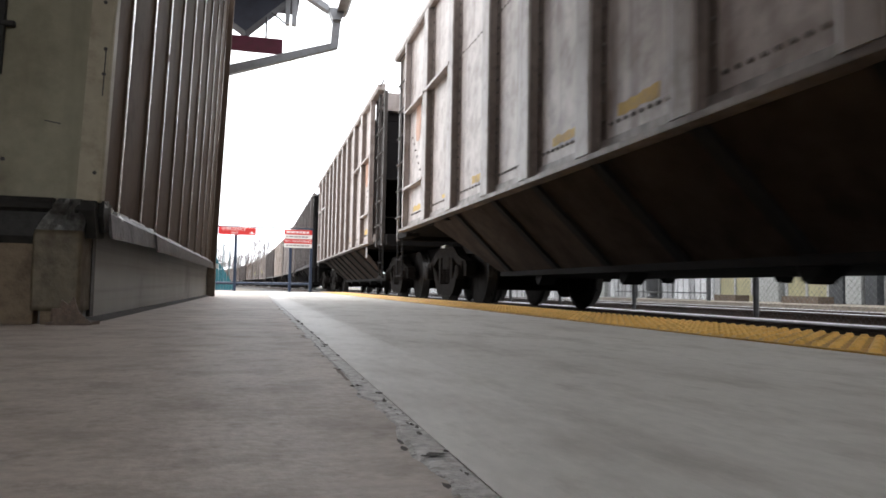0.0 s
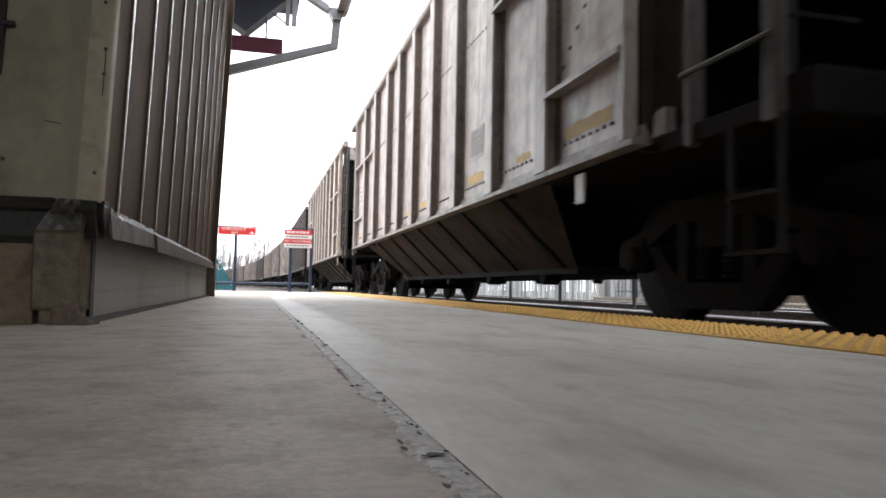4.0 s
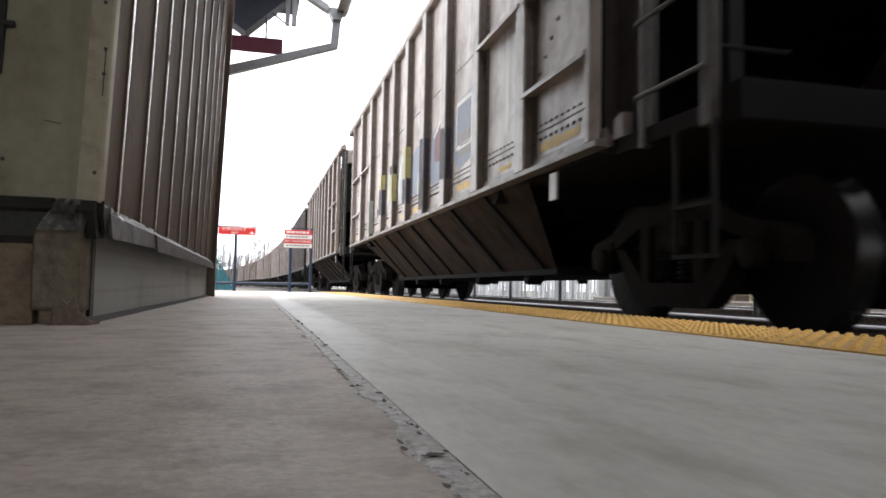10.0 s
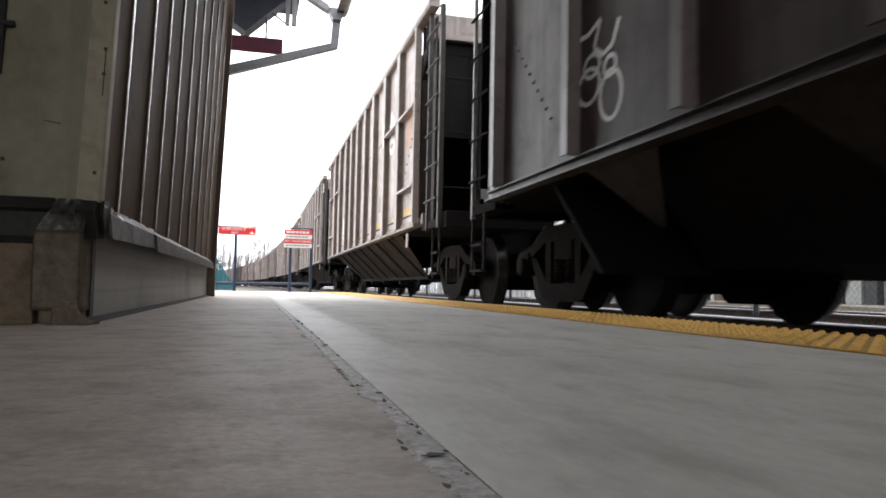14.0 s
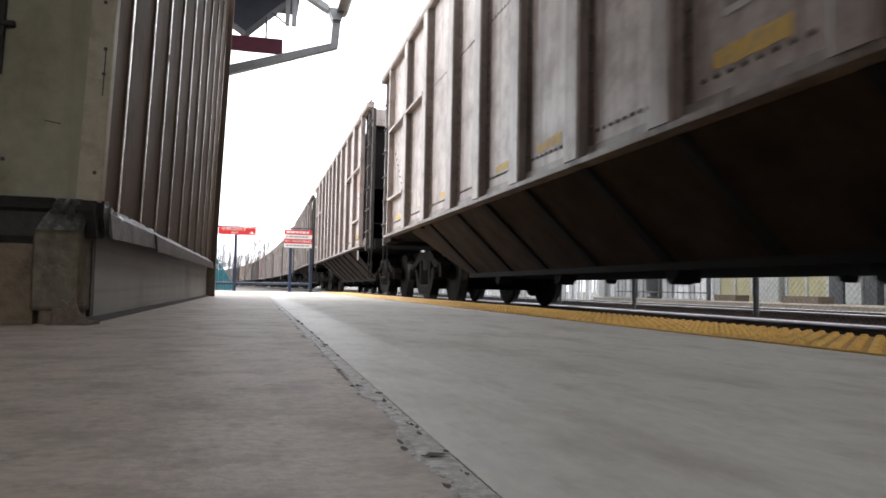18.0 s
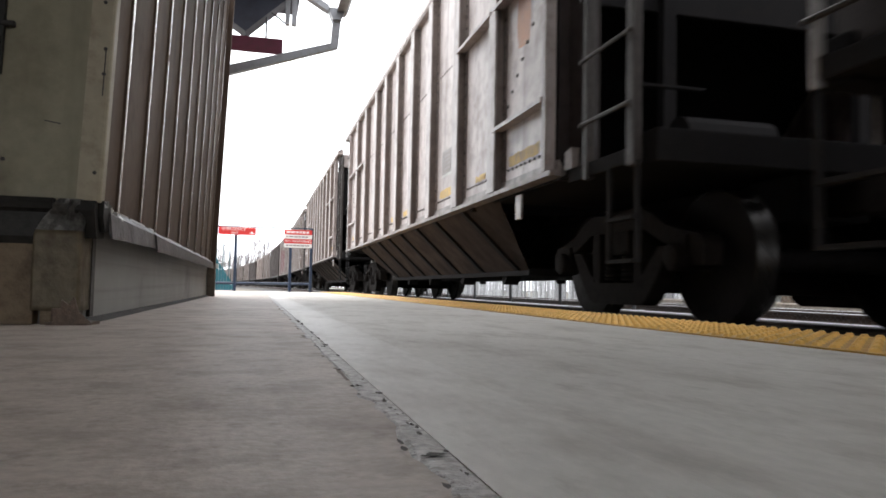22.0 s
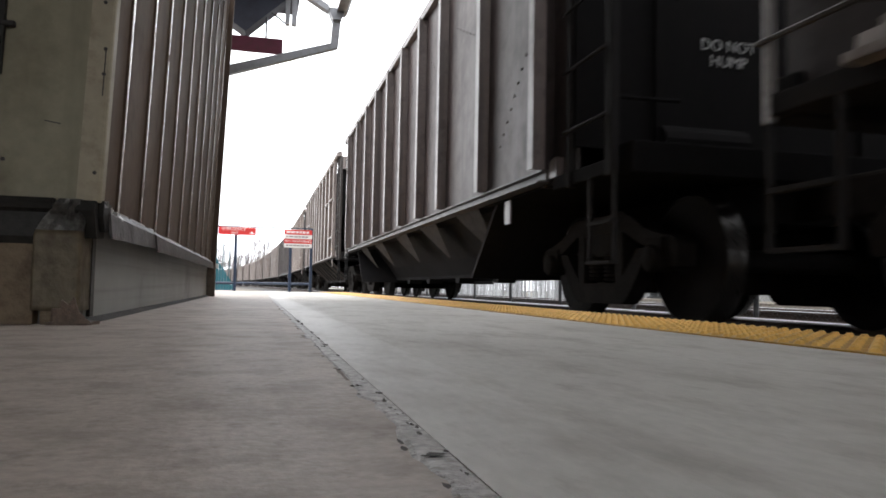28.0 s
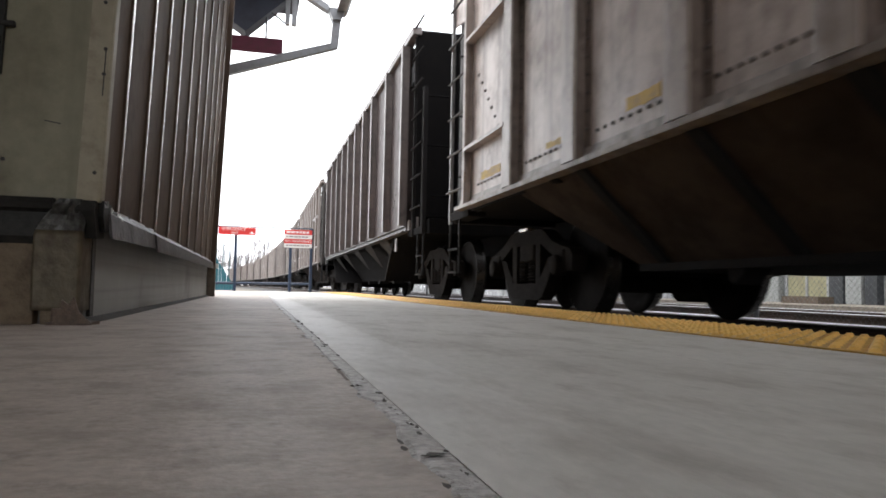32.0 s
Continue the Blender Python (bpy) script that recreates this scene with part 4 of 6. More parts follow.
part("bar", bm, M["dark_item"], rail)
for y in (16.9, 19.3, 21.0 - 0.3):
    bm = bmesh.new()
    box(bm, 11.36, 11.44, y - 0.04, y + 0.04, -0.035, 1.0)
    part("post", bm, M["dark_item"], rail)
urn = thing("litter_bin", "dark cast metal litter bin on the opposite platform", "litter bin", at=pose(11.6, 20.0, -0.035))
for name, prof in (("foot", [(0.0, 0.2), (0.05, 0.2), (0.1, 0.12), (0.16, 0.12)]), ("body", [(0.16, 0.14), (0.25, 0.22), (0.8, 0.25), (0.85, 0.2)]), ("lid", [(0.85, 0.26), (0.9, 0.26), (0.98, 0.1)])):
    bm = bmesh.new()
    lathe(bm, prof, n=16)
    bmesh.ops.rotate(bm, verts=bm.verts, matrix=Matrix.Rotation(-math.pi / 2, 3, "Y"))
    part(name, bm, M["dark_item"], urn)


def planter(y, length):
    b = thing("planter_box", "low brown planter box on the opposite platform", "planter", at=pose(11.9, y, -0.035))
    for x in (-0.2, 0.17):
        bm = bmesh.new()
        box(bm, x, x + 0.03, -length / 2, length / 2, 0.0, 0.16)
        part("side_board", bm, M["planter"], b)
    for yy in (-length / 2, length / 2 - 0.03):
        bm = bmesh.new()
        box(bm, -0.17, 0.17, yy, yy + 0.03, 0.0, 0.155)
        part("end_board", bm, M["planter"], b)
    bm = bmesh.new()
    box(bm, -0.17, 0.17, -length / 2 + 0.03, length / 2 - 0.03, 0.0, 0.13)
    part("soil", bm, M["tie"], b, "dark soil")


planter(13.95, 1.15)
planter(16.65, 0.9)

# pale board wall far beyond the tracks
bw = thing("board_wall", "weathered pale vertical-board wall beyond the tracks", "wall", kind="structure")
rng = random.Random(12)
for k in range(150):
    y = 29 + k * 0.33
    bm = bmesh.new()
    box(bm, 0, 0.05, 0, rng.uniform(0.16, 0.3), -0.5, rng.uniform(2.6, 3.0))
    part("board", bm, M["pale_board"], bw, at=pose(15.0 + rng.uniform(-0.05, 0.05), y, 0))


# ---------------------------------------------------------------- bare woods beyond the bend
def bare_tree(x, y, h, seed):
    rg = random.Random(seed)
    tr = thing("bare_tree", "leafless grey winter tree in the far woods", "tree", at=pose(x, y, -0.5))
    bm = bmesh.new()
    rod(bm, (0, 0, 0), (rg.uniform(-0.3, 0.3), 0, h * 0.55), 0.2, 6, 0.12)
    top = Vector((rg.uniform(-0.3, 0.3), 0, h * 0.55))
    part("trunk", bm, M["bark"], tr)
    bm = bmesh.new()
    rod(bm, top, top + Vector((rg.uniform(-0.3, 0.3), 0, h * 0.42)), 0.12, 5, 0.03)
    for k in range(22):
        z = h * rg.uniform(0.3, 0.9)
        a = rg.uniform(0, 2 * math.pi)
        L = h * rg.uniform(0.08, 0.22) * (1.1 - z / h * 0.6)
        p = Vector((0, 0, z))
        q = p + Vector((math.cos(a) * L, math.sin(a) * L, L * rg.uniform(0.6, 1.6)))
        rod(bm, p, q, 0.06, 4, 0.03)
        for j in range(5):
            f = rg.uniform(0.3, 1.0)
            b = p.lerp(q, f)
            c = b + Vector((rg.uniform(-0.5, 0.5), rg.uniform(-0.5, 0.5), rg.uniform(0.2, 0.9))) * L * 0.5
            rod(bm, b, c, 0.03, 3, 0.015)
    part("crown", bm, M["twig"], tr, "bare branches and twigs")


def conifer(x, y, h, seed):
    rg = random.Random(seed)
    tr = thing("evergreen_tree", "slim dark evergreen tree in the far woods", "tree", at=pose(x, y, -0.5))
    bm = bmesh.new()
    rod(bm, (0, 0, 0), (0, 0, h), 0.14, 6, 0.03)
    part("trunk", bm, M["bark"], tr)
    bm = bmesh.new()
    for k in range(420):
        z = h * (0.2 + 0.8 * rg.random() ** 0.8)
        r = (h - z) * 0.17 + 0.1
        a = rg.uniform(0, 2 * math.pi)
        d = Vector((math.cos(a), math.sin(a), -0.35))
        p = Vector((0, 0, z)) + d * r * rg.uniform(0.1, 1.0)
        s = Vector((-math.sin(a), math.cos(a), 0)) * rg.uniform(0.06, 0.16)
        q = p + d * rg.uniform(0.2, 0.45)
        v = [bm.verts.new(c) for c in (p - s, p + s, q)]
        bm.faces.new(v)
    part("crown", bm, M["evergreen"], tr, "sparse needle sprays")


for i in range(34):
    rg = random.Random(40 + i)
    bare_tree(-16 + i * 0.68 + rg.uniform(-0.5, 0.5), 175 + rg.uniform(-15, 25), rg.uniform(7.5, 12.5), i)
for i in range(9):
    rg = random.Random(80 + i)
    conifer(-13 + i * 2.3 + rg.uniform(-1, 1), 205 + rg.uniform(-8, 20), rg.uniform(7.5, 12.5), i)
bm = bmesh.new()
rg = random.Random(77)
for k in range(16000):
    a = rg.uniform(-60, 40)
    p = Vector((a, 235 + rg.uniform(-12, 12), -0.5 + 7.5 * rg.random() ** 1.3))
    s = rg.uniform(0.08, 0.25)
    v = [bm.verts.new(p + Vector((rg.uniform(-s, s), rg.uniform(-s, s), rg.uniform(0, 3 * s)))) for _ in range(3)]
    bm.faces.new(v)
solid("far_woods", bm, M["twig"], "hazy grey brush of the far winter woods", "woods", "stuff")

# ---------------------------------------------------------------- coal hoppers
# Car space: origin on the rail top at mid-car, y along the train, x across it.
# Bodies are drawn for a 14.6 m wagon and then lengthened to their true 16.1 m.
LONG = 1.10
HALF, REAR = 5.72, 5.68             # front and rear ends of the grey side sheets
DHALF, DREAR = 5.81, 5.54           # the same of the dark ones
FRONT_END, REAR_END = 6.98, 6.52    # ends of the car body
SIDE = 1.56                         # half width over the side sheets
Z0, Z1 = 1.12, 3.93                 # sill and top chord
SEAM_Z0 = 1.20                      # sill of the wagons with a riveted seam
DARK_Z0 = 1.10                      # sill of the dark wagons
GREY_POSTS = [-HALF, -4.53, -3.335, -2.135, -1.09, -0.02, 1.0, 1.98, 3.225, 4.425, REAR]
DARK_POSTS = [-DHALF, -4.47, -2.97, -1.87, -0.71, 0.45, 1.61, 2.77, 4.05, DREAR]
TRUCK, REAR_TRUCK = 5.74, 5.38
AXLE = 0.89
WHEEL_R = 0.457


def wheelset_mesh():
    bm = bmesh.new()
    prof = [(-1.06, 0.05), (-1.06, 0.08), (-0.83, 0.08), (-0.83, 0.12), (-0.815, 0.44), (-0.81, WHEEL_R - 0.006), (-0.715, WHEEL_R),
            (-0.705, WHEEL_R + 0.026), (-0.682, WHEEL_R + 0.022), (-0.68, 0.40), (-0.70, 0.34), (-0.72, 0.14), (-0.66, 0.10), (-0.6, 0.08)]
    lathe(bm, prof + [(-x, r) for x, r in prof[::-1]], n=36)
    me = mesh_of("wheelset", bm, M["wheel"], True)
    me.materials.append(M["tread"])
    for p in me.polygons:
        c = p.center
        if 0.70 < abs(c.x) < 0.815 and math.hypot(c.y, c.z) > 0.44:
            p.material_index = 1
    return me


def cap_mesh():
    bm = bmesh.new()
    lathe(bm, [(-0.08, 0.08), (-0.07, 0.095), (0.07, 0.095), (0.08, 0.08)], n=16)
    return mesh_of("bearing_cap", bm, M["bogie"], True)


def spring_mesh():
    bm = bmesh.new()
    prof = []
    for k in range(7):
        prof += [(k * 0.032, 0.06), (k * 0.032 + 0.008, 0.078), (k * 0.032 + 0.022, 0.078), (k * 0.032 + 0.029, 0.06)]
    lathe(bm, prof, n=10)
    bmesh.ops.rotate(bm, verts=bm.verts, matrix=Matrix.Rotation(-math.pi / 2, 3, "Y"))
    return mesh_of("spring", bm, M["bogie"])


WHEELSET, CAP, SPRING = wheelset_mesh(), cap_mesh(), spring_mesh()


def side_frame(bm, sx):
    x0, x1 = sx * 0.92, sx * 1.06
    x0, x1 = min(x0, x1), max(x0, x1)
    # upper and lower chords with the column windows left open
    top = [(-1.15, 0.40), (-1.16, 0.54), (-1.10, 0.60), (-0.92, 0.63), (-0.72, 0.68), (-0.55, 0.77), (-0.42, 0.82), (0.42, 0.82), (0.55, 0.77), (0.72, 0.68), (0.92, 0.63), (1.10, 0.60), (1.16, 0.54), (1.15, 0.40),
           (1.02, 0.40), (1.0, 0.52), (0.70, 0.56), (0.40, 0.68), (-0.40, 0.68), (-0.70, 0.56), (-1.0, 0.52), (-1.02, 0.40)]
    prism(bm, top, "x", x0, x1)
    low = [(-0.76, 0.54), (-0.62, 0.54), (-0.34, 0.29), (0.34, 0.29), (0.62, 0.54), (0.76, 0.54), (0.60, 0.32), (0.46, 0.17), (0.38, 0.13), (-0.38, 0.13), (-0.46, 0.17), (-0.60, 0.32)]
    prism(bm, low, "x", x0 + 0.004, x1 - 0.004)
    for y in (-0.33, 0.33):
        box(bm, x0 + 0.008, x1 - 0.008, y - 0.06, y + 0.06, 0.28, 0.70)


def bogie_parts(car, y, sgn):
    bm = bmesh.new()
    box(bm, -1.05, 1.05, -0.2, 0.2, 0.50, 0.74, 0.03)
    bo = part("bogie", bm, M["bogie"], car, "sooty cast steel bogie, darkened for shade under the wagon", at=pose(0, y, 0))
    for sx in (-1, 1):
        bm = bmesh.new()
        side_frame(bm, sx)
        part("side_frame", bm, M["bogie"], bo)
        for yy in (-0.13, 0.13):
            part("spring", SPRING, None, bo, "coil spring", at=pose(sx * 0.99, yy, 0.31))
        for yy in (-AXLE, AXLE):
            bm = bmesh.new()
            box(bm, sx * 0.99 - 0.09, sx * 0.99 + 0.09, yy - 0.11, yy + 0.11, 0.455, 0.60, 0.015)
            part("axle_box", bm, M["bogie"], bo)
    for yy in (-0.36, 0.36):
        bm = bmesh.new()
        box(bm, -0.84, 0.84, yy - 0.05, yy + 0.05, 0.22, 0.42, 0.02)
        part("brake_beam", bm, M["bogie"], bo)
    # bright plate added to give the highlight on top of the side frame
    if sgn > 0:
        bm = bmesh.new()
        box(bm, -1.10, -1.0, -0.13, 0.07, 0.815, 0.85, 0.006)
        part("wear_plate", bm, M["bright"], bo, "small shiny plate added for the glint on the side frame")
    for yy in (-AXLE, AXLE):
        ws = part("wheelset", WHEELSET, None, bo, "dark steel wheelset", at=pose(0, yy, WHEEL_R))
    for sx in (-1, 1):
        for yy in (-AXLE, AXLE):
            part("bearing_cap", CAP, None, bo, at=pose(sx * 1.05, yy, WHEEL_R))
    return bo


def common_ends(car, dim, z0, stile_top, soot_shade, plain, trim):
    """Sills, end platforms, ladders, couplers and brake gear shared by all kinds."""
    up = z0 - 1.07
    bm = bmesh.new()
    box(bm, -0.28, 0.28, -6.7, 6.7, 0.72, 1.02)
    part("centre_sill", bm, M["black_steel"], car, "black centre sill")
    for sy in (-1, 1):
        ENDF = FRONT_END if sy < 0 else REAR_END
        bm = bmesh.new()
        box(bm, -1.5, 1.5, min(sy * (ENDF - 0.16), sy * ENDF), max(sy * (ENDF - 0.16), sy * ENDF), 0.93 + up, 1.13 + up, 0.01)
        part("end_sill", bm, soot_shade, car, "sooty, shade-darkened end sill")
        # plate that shuts the underframe over the bogie
        bm = bmesh.new()
        y0, y1 = sorted((sy * 4.3, sy * (ENDF - 0.17)))
        box(bm, -1.53, 1.53, y0, y1, z0 - 0.068, z0 - 0.048)
        part("shear_plate", bm, soot_shade, car, "sooty, shade-darkened underframe plate")
        # coupler with knuckle
        bm = bmesh.new()
        ya, yb = sorted((sy * 6.6, sy * 7.12))
        box(bm, -0.08, 0.08, ya, yb, 0.74, 0.94, 0.02)
        yc, yd = sorted((sy * 7.08, sy * 7.33))
        box(bm, -0.16, 0.02, yc, yd, 0.70, 0.98, 0.03)
        box(bm, 0.0, 0.17, min(sy * 7.08, sy * 7.24), max(sy * 7.08, sy * 7.24), 0.70, 0.98, 0.03)
        part("coupler", bm, M["bogie"], car, "cast steel coupler")
        bm = bmesh.new()
        pts = [(0.32, sy * 6.62, 0.85), (0.36, sy * 6.95, 0.6), (0.34, sy * 7.12, 0.42), (0.28, sy * 7.3, 0.5)]
        for p, q in zip(pts, pts[1:]):
            rod(bm, p, q, 0.022, 8)
        part("brake_hose", bm, M["black_steel"], car, "black rubber brake hose")
        for sx in (-1, 1):
            x = sx * (SIDE - 0.02)
            if sy > 0:
                # one slender stile at the rear corner, its rungs reaching back to the body
                bm = bmesh.new()
                box(bm, x - 0.02, x + 0.02, 6.455, 6.495, 0.92 + up, Z1 - 0.03, 0.006)
                part("ladder_stile", bm, M["stile"], car, "slender bright ladder stile")
                for k in range(7):
                    z = 1.335 + k * 0.43
                    bm = bmesh.new()
                    rod(bm, (x + sx * 0.035, 6.51, z), (x + sx * 0.02, 6.0, z), 0.014, 6)
                    rod(bm, (x + sx * 0.02, 6.0, z), (x - sx * 0.07, 5.95, z), 0.014, 6)
                    part("rung", bm, dim, car)
                a, b = 6.10, 6.47
            else:
                # two stiles at the leading corner with rungs between
                for yy, w, zt in ((-6.23, 0.030, Z1 - 0.03), (-6.80, 0.042, stile_top)):
                    bm = bmesh.new()
                    box(bm, x - 0.03, x + 0.03, yy - w, yy + w, 0.93 + up, zt, 0.008)
                    part("ladder_stile", bm, dim, car, "upright ladder stile")
                for k in range(7):
                    z = 1.355 + k * 0.44
                    bm = bmesh.new()
                    rod(bm, (x + sx * 0.05, -6.83, z), (x + sx * 0.05, -6.20, z), 0.015, 6)
                    part("rung", bm, dim, car)
                a, b = -6.84, -6.52
            # hanging step with two treads
            bm = bmesh.new()
            for y in (a, b):
                box(bm, x - 0.012, x + 0.012, y - 0.014, y + 0.014, 0.40, 0.96 + up)
            for z in (0.40, 0.66):
                box(bm, x - 0.03, x + 0.03, a, b, z, z + 0.022)
            part("stirrup_step", bm, M["black_steel"], car, "hanging step below the sill")
            # dark plate painted for the shaded recess behind the ladder; another shuts the corner
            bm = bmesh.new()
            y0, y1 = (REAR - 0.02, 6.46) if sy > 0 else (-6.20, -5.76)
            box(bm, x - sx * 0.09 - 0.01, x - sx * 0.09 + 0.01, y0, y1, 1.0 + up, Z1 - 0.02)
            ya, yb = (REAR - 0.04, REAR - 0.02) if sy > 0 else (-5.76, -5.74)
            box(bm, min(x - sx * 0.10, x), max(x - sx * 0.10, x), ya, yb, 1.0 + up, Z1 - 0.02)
            part("corner_plate", bm, M["recess"], car, "brown-black plate standing in for the shaded recess behind the ladder")
            # small worn bracket where the sill meets the ladder
            bm = bmesh.new()
            yb_ = -5.96 if sy < 0 else 5.86
            prism(bm, [(yb_ - 0.06, z0 - 0.02), (yb_ + 0.06, z0 - 0.02), (yb_ + 0.05, z0 + 0.11), (yb_ - 0.05, z0 + 0.13)], "x", x - 0.02, x + 0.05)
            part("bracket", bm, trim, car, "scuffed pale bracket")
        # end grab irons
        for k in range(3):
            bm = bmesh.new()
            z = 1.5 + 0.7 * k
            rod(bm, (-SIDE + 0.05, sy * (ENDF - 0.25), z), (-SIDE + 0.55, sy * (ENDF - 0.25), z), 0.012, 6)
            part("grab_iron", bm, soot_shade, car)
    for sx in (-1, 1):
        for ya, yb in ((-6.84, -5.94), (REAR + 0.10, 6.47)):
            bm = bmesh.new()
            box(bm, sx * 1.45 - 0.10, sx * 1.45 + 0.10, ya, yb, 0.95 + up, 1.05 + up, 0.01)
            part("corner_sill", bm, soot_shade, car, "stained, shade-darkened corner sill")
        # pale tag plate hanging from the sill
        bm = bmesh.new()
        box(bm, sx * (SIDE - 0.02) - 0.01, sx * (SIDE - 0.02) + 0.01, -5.06, -4.93, 0.78 + up, 0.99 + up, 0.004)
        part("tag_plate", bm, plain, car, "pale tag plate below the sill")
    # air reservoir and brake cylinder
    bm = bmesh.new()
    rod(bm, (-0.9, 6.25, 1.30), (0.1, 6.25, 1.30), 0.2, 14)
    part("air_reservoir", bm, soot_shade, car, "sooty, shade-darkened air reservoir")
    bm = bmesh.new()
    rod(bm, (-0.9, -6.3, 1.32), (-0.2, -6.3, 1.32), 0.13, 14)
    part("brake_cylinder", bm, soot_shade, car, "sooty, shade-darkened brake cylinder")
    bogie_parts(car, REAR_TRUCK, 1)
    bogie_parts(car, -TRUCK, -1)


def rivet(bm, sx, y, z, r=0.011, h=0.011):
    """A low six-sided rivet head on the side sheet."""
    lo = [bm.verts.new((sx * (SIDE - 0.001), y + r * math.cos(k * 1.0472), z + r * math.sin(k * 1.0472))) for k in range(6)]
    hi = [bm.verts.new((sx * (SIDE + h), y + 0.6 * r * math.cos(k * 1.0472), z + 0.6 * r * math.sin(k * 1.0472))) for k in range(6)]
    bm.faces.new(hi)
    for k in range(6):
        bm.faces.new((lo[k], lo[(k + 1) % 6], hi[(k + 1) % 6], hi[k]))


def slope_ends(bm, zc, sy):
    """End slope sheet from the top of the end down to the hoppers."""
    if sy:
        out = [(sy * 6.05, Z1 - 0.04), (sy * 6.05, 3.45), (sy * 3.7, zc), (sy * 3.6, zc), (sy * 5.95, 3.5), (sy * 5.95, Z1 - 0.04)]
        prism(bm, out, "x", -SIDE + 0.02, SIDE - 0.02)


def lengthen(car):
    """Stretches the body along the train; the bogies only move apart."""
    done = set()
    for o in car.children:
        o.location.y *= LONG
        if o.name.startswith("bogie"):
            continue
        for q in [o] + list(o.children_recursive):
            if q.data.name in done or q.name.startswith("lettering"):
                continue
            done.add(q.data.name)
            for v in q.data.vertices:
                v.co.y *= LONG


def hopper_grey(z0=Z0, seamed=False):
    """Grey hopper: broad riveted posts, barred end bays, sloping lower sides."""
    car = thing("hopper_car", "weathered grey steel hopper wagon with a double-riveted seam over the sill" if seamed else "weathered grey steel coal hopper wagon with riveted posts", "freight wagon", group="hopper wagons of the train")
    rg = random.Random(8 if seamed else 3)
    for sx in (-1, 1):
        bm = bmesh.new()
        box(bm, min(sx * (SIDE - 0.012), sx * SIDE), max(sx * (SIDE - 0.012), sx * SIDE), -HALF, REAR, z0, Z1)
        side = part("side_sheet", bm, M["car_grey"], car, "grey riveted side sheet")
        bm = bmesh.new()
        prism(bm, [(sx * (SIDE - 0.05), z0 - 0.045), (sx * (SIDE + 0.078), z0 - 0.045), (sx * (SIDE + 0.08), z0 - 0.04), (sx * (SIDE + 0.08), z0 - 0.006), (sx * (SIDE + 0.02), z0 + 0.006), (sx * (SIDE + 0.010), z0 + 0.075), (sx * (SIDE - 0.0), z0 + 0.075), (sx * (SIDE - 0.05), z0)], "y", -HALF - 0.10, REAR + 0.32)
        part("side_sill", bm, M["car_sill"], car, "stained side sill")
        bm = bmesh.new()
        prism(bm, [(sx * (SIDE - 0.06), Z1 - 0.02), (sx * (SIDE + 0.07), Z1 - 0.02), (sx * (SIDE + 0.09), Z1 + 0.01), (sx * (SIDE + 0.09), Z1 + 0.08), (sx * (SIDE - 0.06), Z1 + 0.10)], "y", -6.50, 6.56)
        part("top_chord", bm, M["car_rib"], car, "top chord")
        for k, y in enumerate(GREY_POSTS):
            w = 0.10 if 0 < k < len(GREY_POSTS) - 1 else 0.035
            d = 0.085
            bm = bmesh.new()
            prism(bm, [(sx * (SIDE + 0.004), y - w + 0.004), (sx * (SIDE + d), y - w), (sx * (SIDE + d + 0.004), y - w + 0.015),
                       (sx * (SIDE + d + 0.004), y + w - 0.015), (sx * (SIDE + d), y + w), (sx * (SIDE + 0.004), y + w - 0.004)], "z", z0 - 0.003, Z1 - 0.022)
            post = part("side_post", bm, M["car_rib"], car, "riveted hat-section post")
            if 0 < k < len(GREY_POSTS) - 1:
                for s_ in (-1, 1):
                    bm = bmesh.new()
                    e = y + s_ * w
                    prism(bm, [(sx * (SIDE - 0.002), e - s_ * 0.01), (sx * (SIDE - 0.002), e + s_ * 0.085), (sx * (SIDE + 0.008), e + s_ * 0.082), (sx * (SIDE + 0.010), e + s_ * 0.012), (sx * (SIDE + d - 0.012), e + s_ * 0.006), (sx * (SIDE + d - 0.012), e - s_ * 0.01)], "z", z0 - 0.001, Z1 - 0.024)
                    part("flange", bm, M["flange"], post, "rust-stained riveted flange, darkened for the shaded post flank")
        # rivet rows beside the posts and over the sill
        bm = bmesh.new()
        for y in GREY_POSTS[1:-1]:
            for s in (-1, 1):
                z = z0 + 0.2
                while z < Z1 - 0.1:
                    rivet(bm, sx, y + s * 0.148, z, 0.018, 0.022)
                    z += 0.125
        for k in range(10):
            for j in range(8):
                y = GREY_POSTS[k] + (0.22 + 0.08 * j) * (GREY_POSTS[k + 1] - GREY_POSTS[k])
                rivet(bm, sx, y, z0 + (0.215 if seamed else 0.165), 0.017, 0.014)
                if seamed:
                    rivet(bm, sx, y, z0 + 0.325, 0.014)
                if k not in (0, 1, 8, 9):
                    rivet(bm, sx, y, z0 + (1.50 if seamed else 1.725), 0.013)
        for sy in (-1, 1):
            for j in range(7):
                rivet(bm, sx, (REAR - 0.24 - 0.10 * j) if sy > 0 else -(HALF - 0.42 - 0.11 * j), z0 + 1.30 - 0.11 * j, 0.018, 0.014)
        tagged(part("rivets", bm, M["rivet"], side, "rows of dark rivets"), kind="stuff")
        if seamed:
            # lap seam between the two rivet rows
            bm = bmesh.new()
            for a, b in zip(GREY_POSTS, GREY_POSTS[1:]):
                box(bm, min(sx * SIDE, sx * (SIDE + 0.006)), max(sx * SIDE, sx * (SIDE + 0.006)), a + 0.14, b - 0.14, z0 + 0.27, z0 + 0.283)
            part("lap_seam", bm, M["rivet"], side, "dark lap seam")
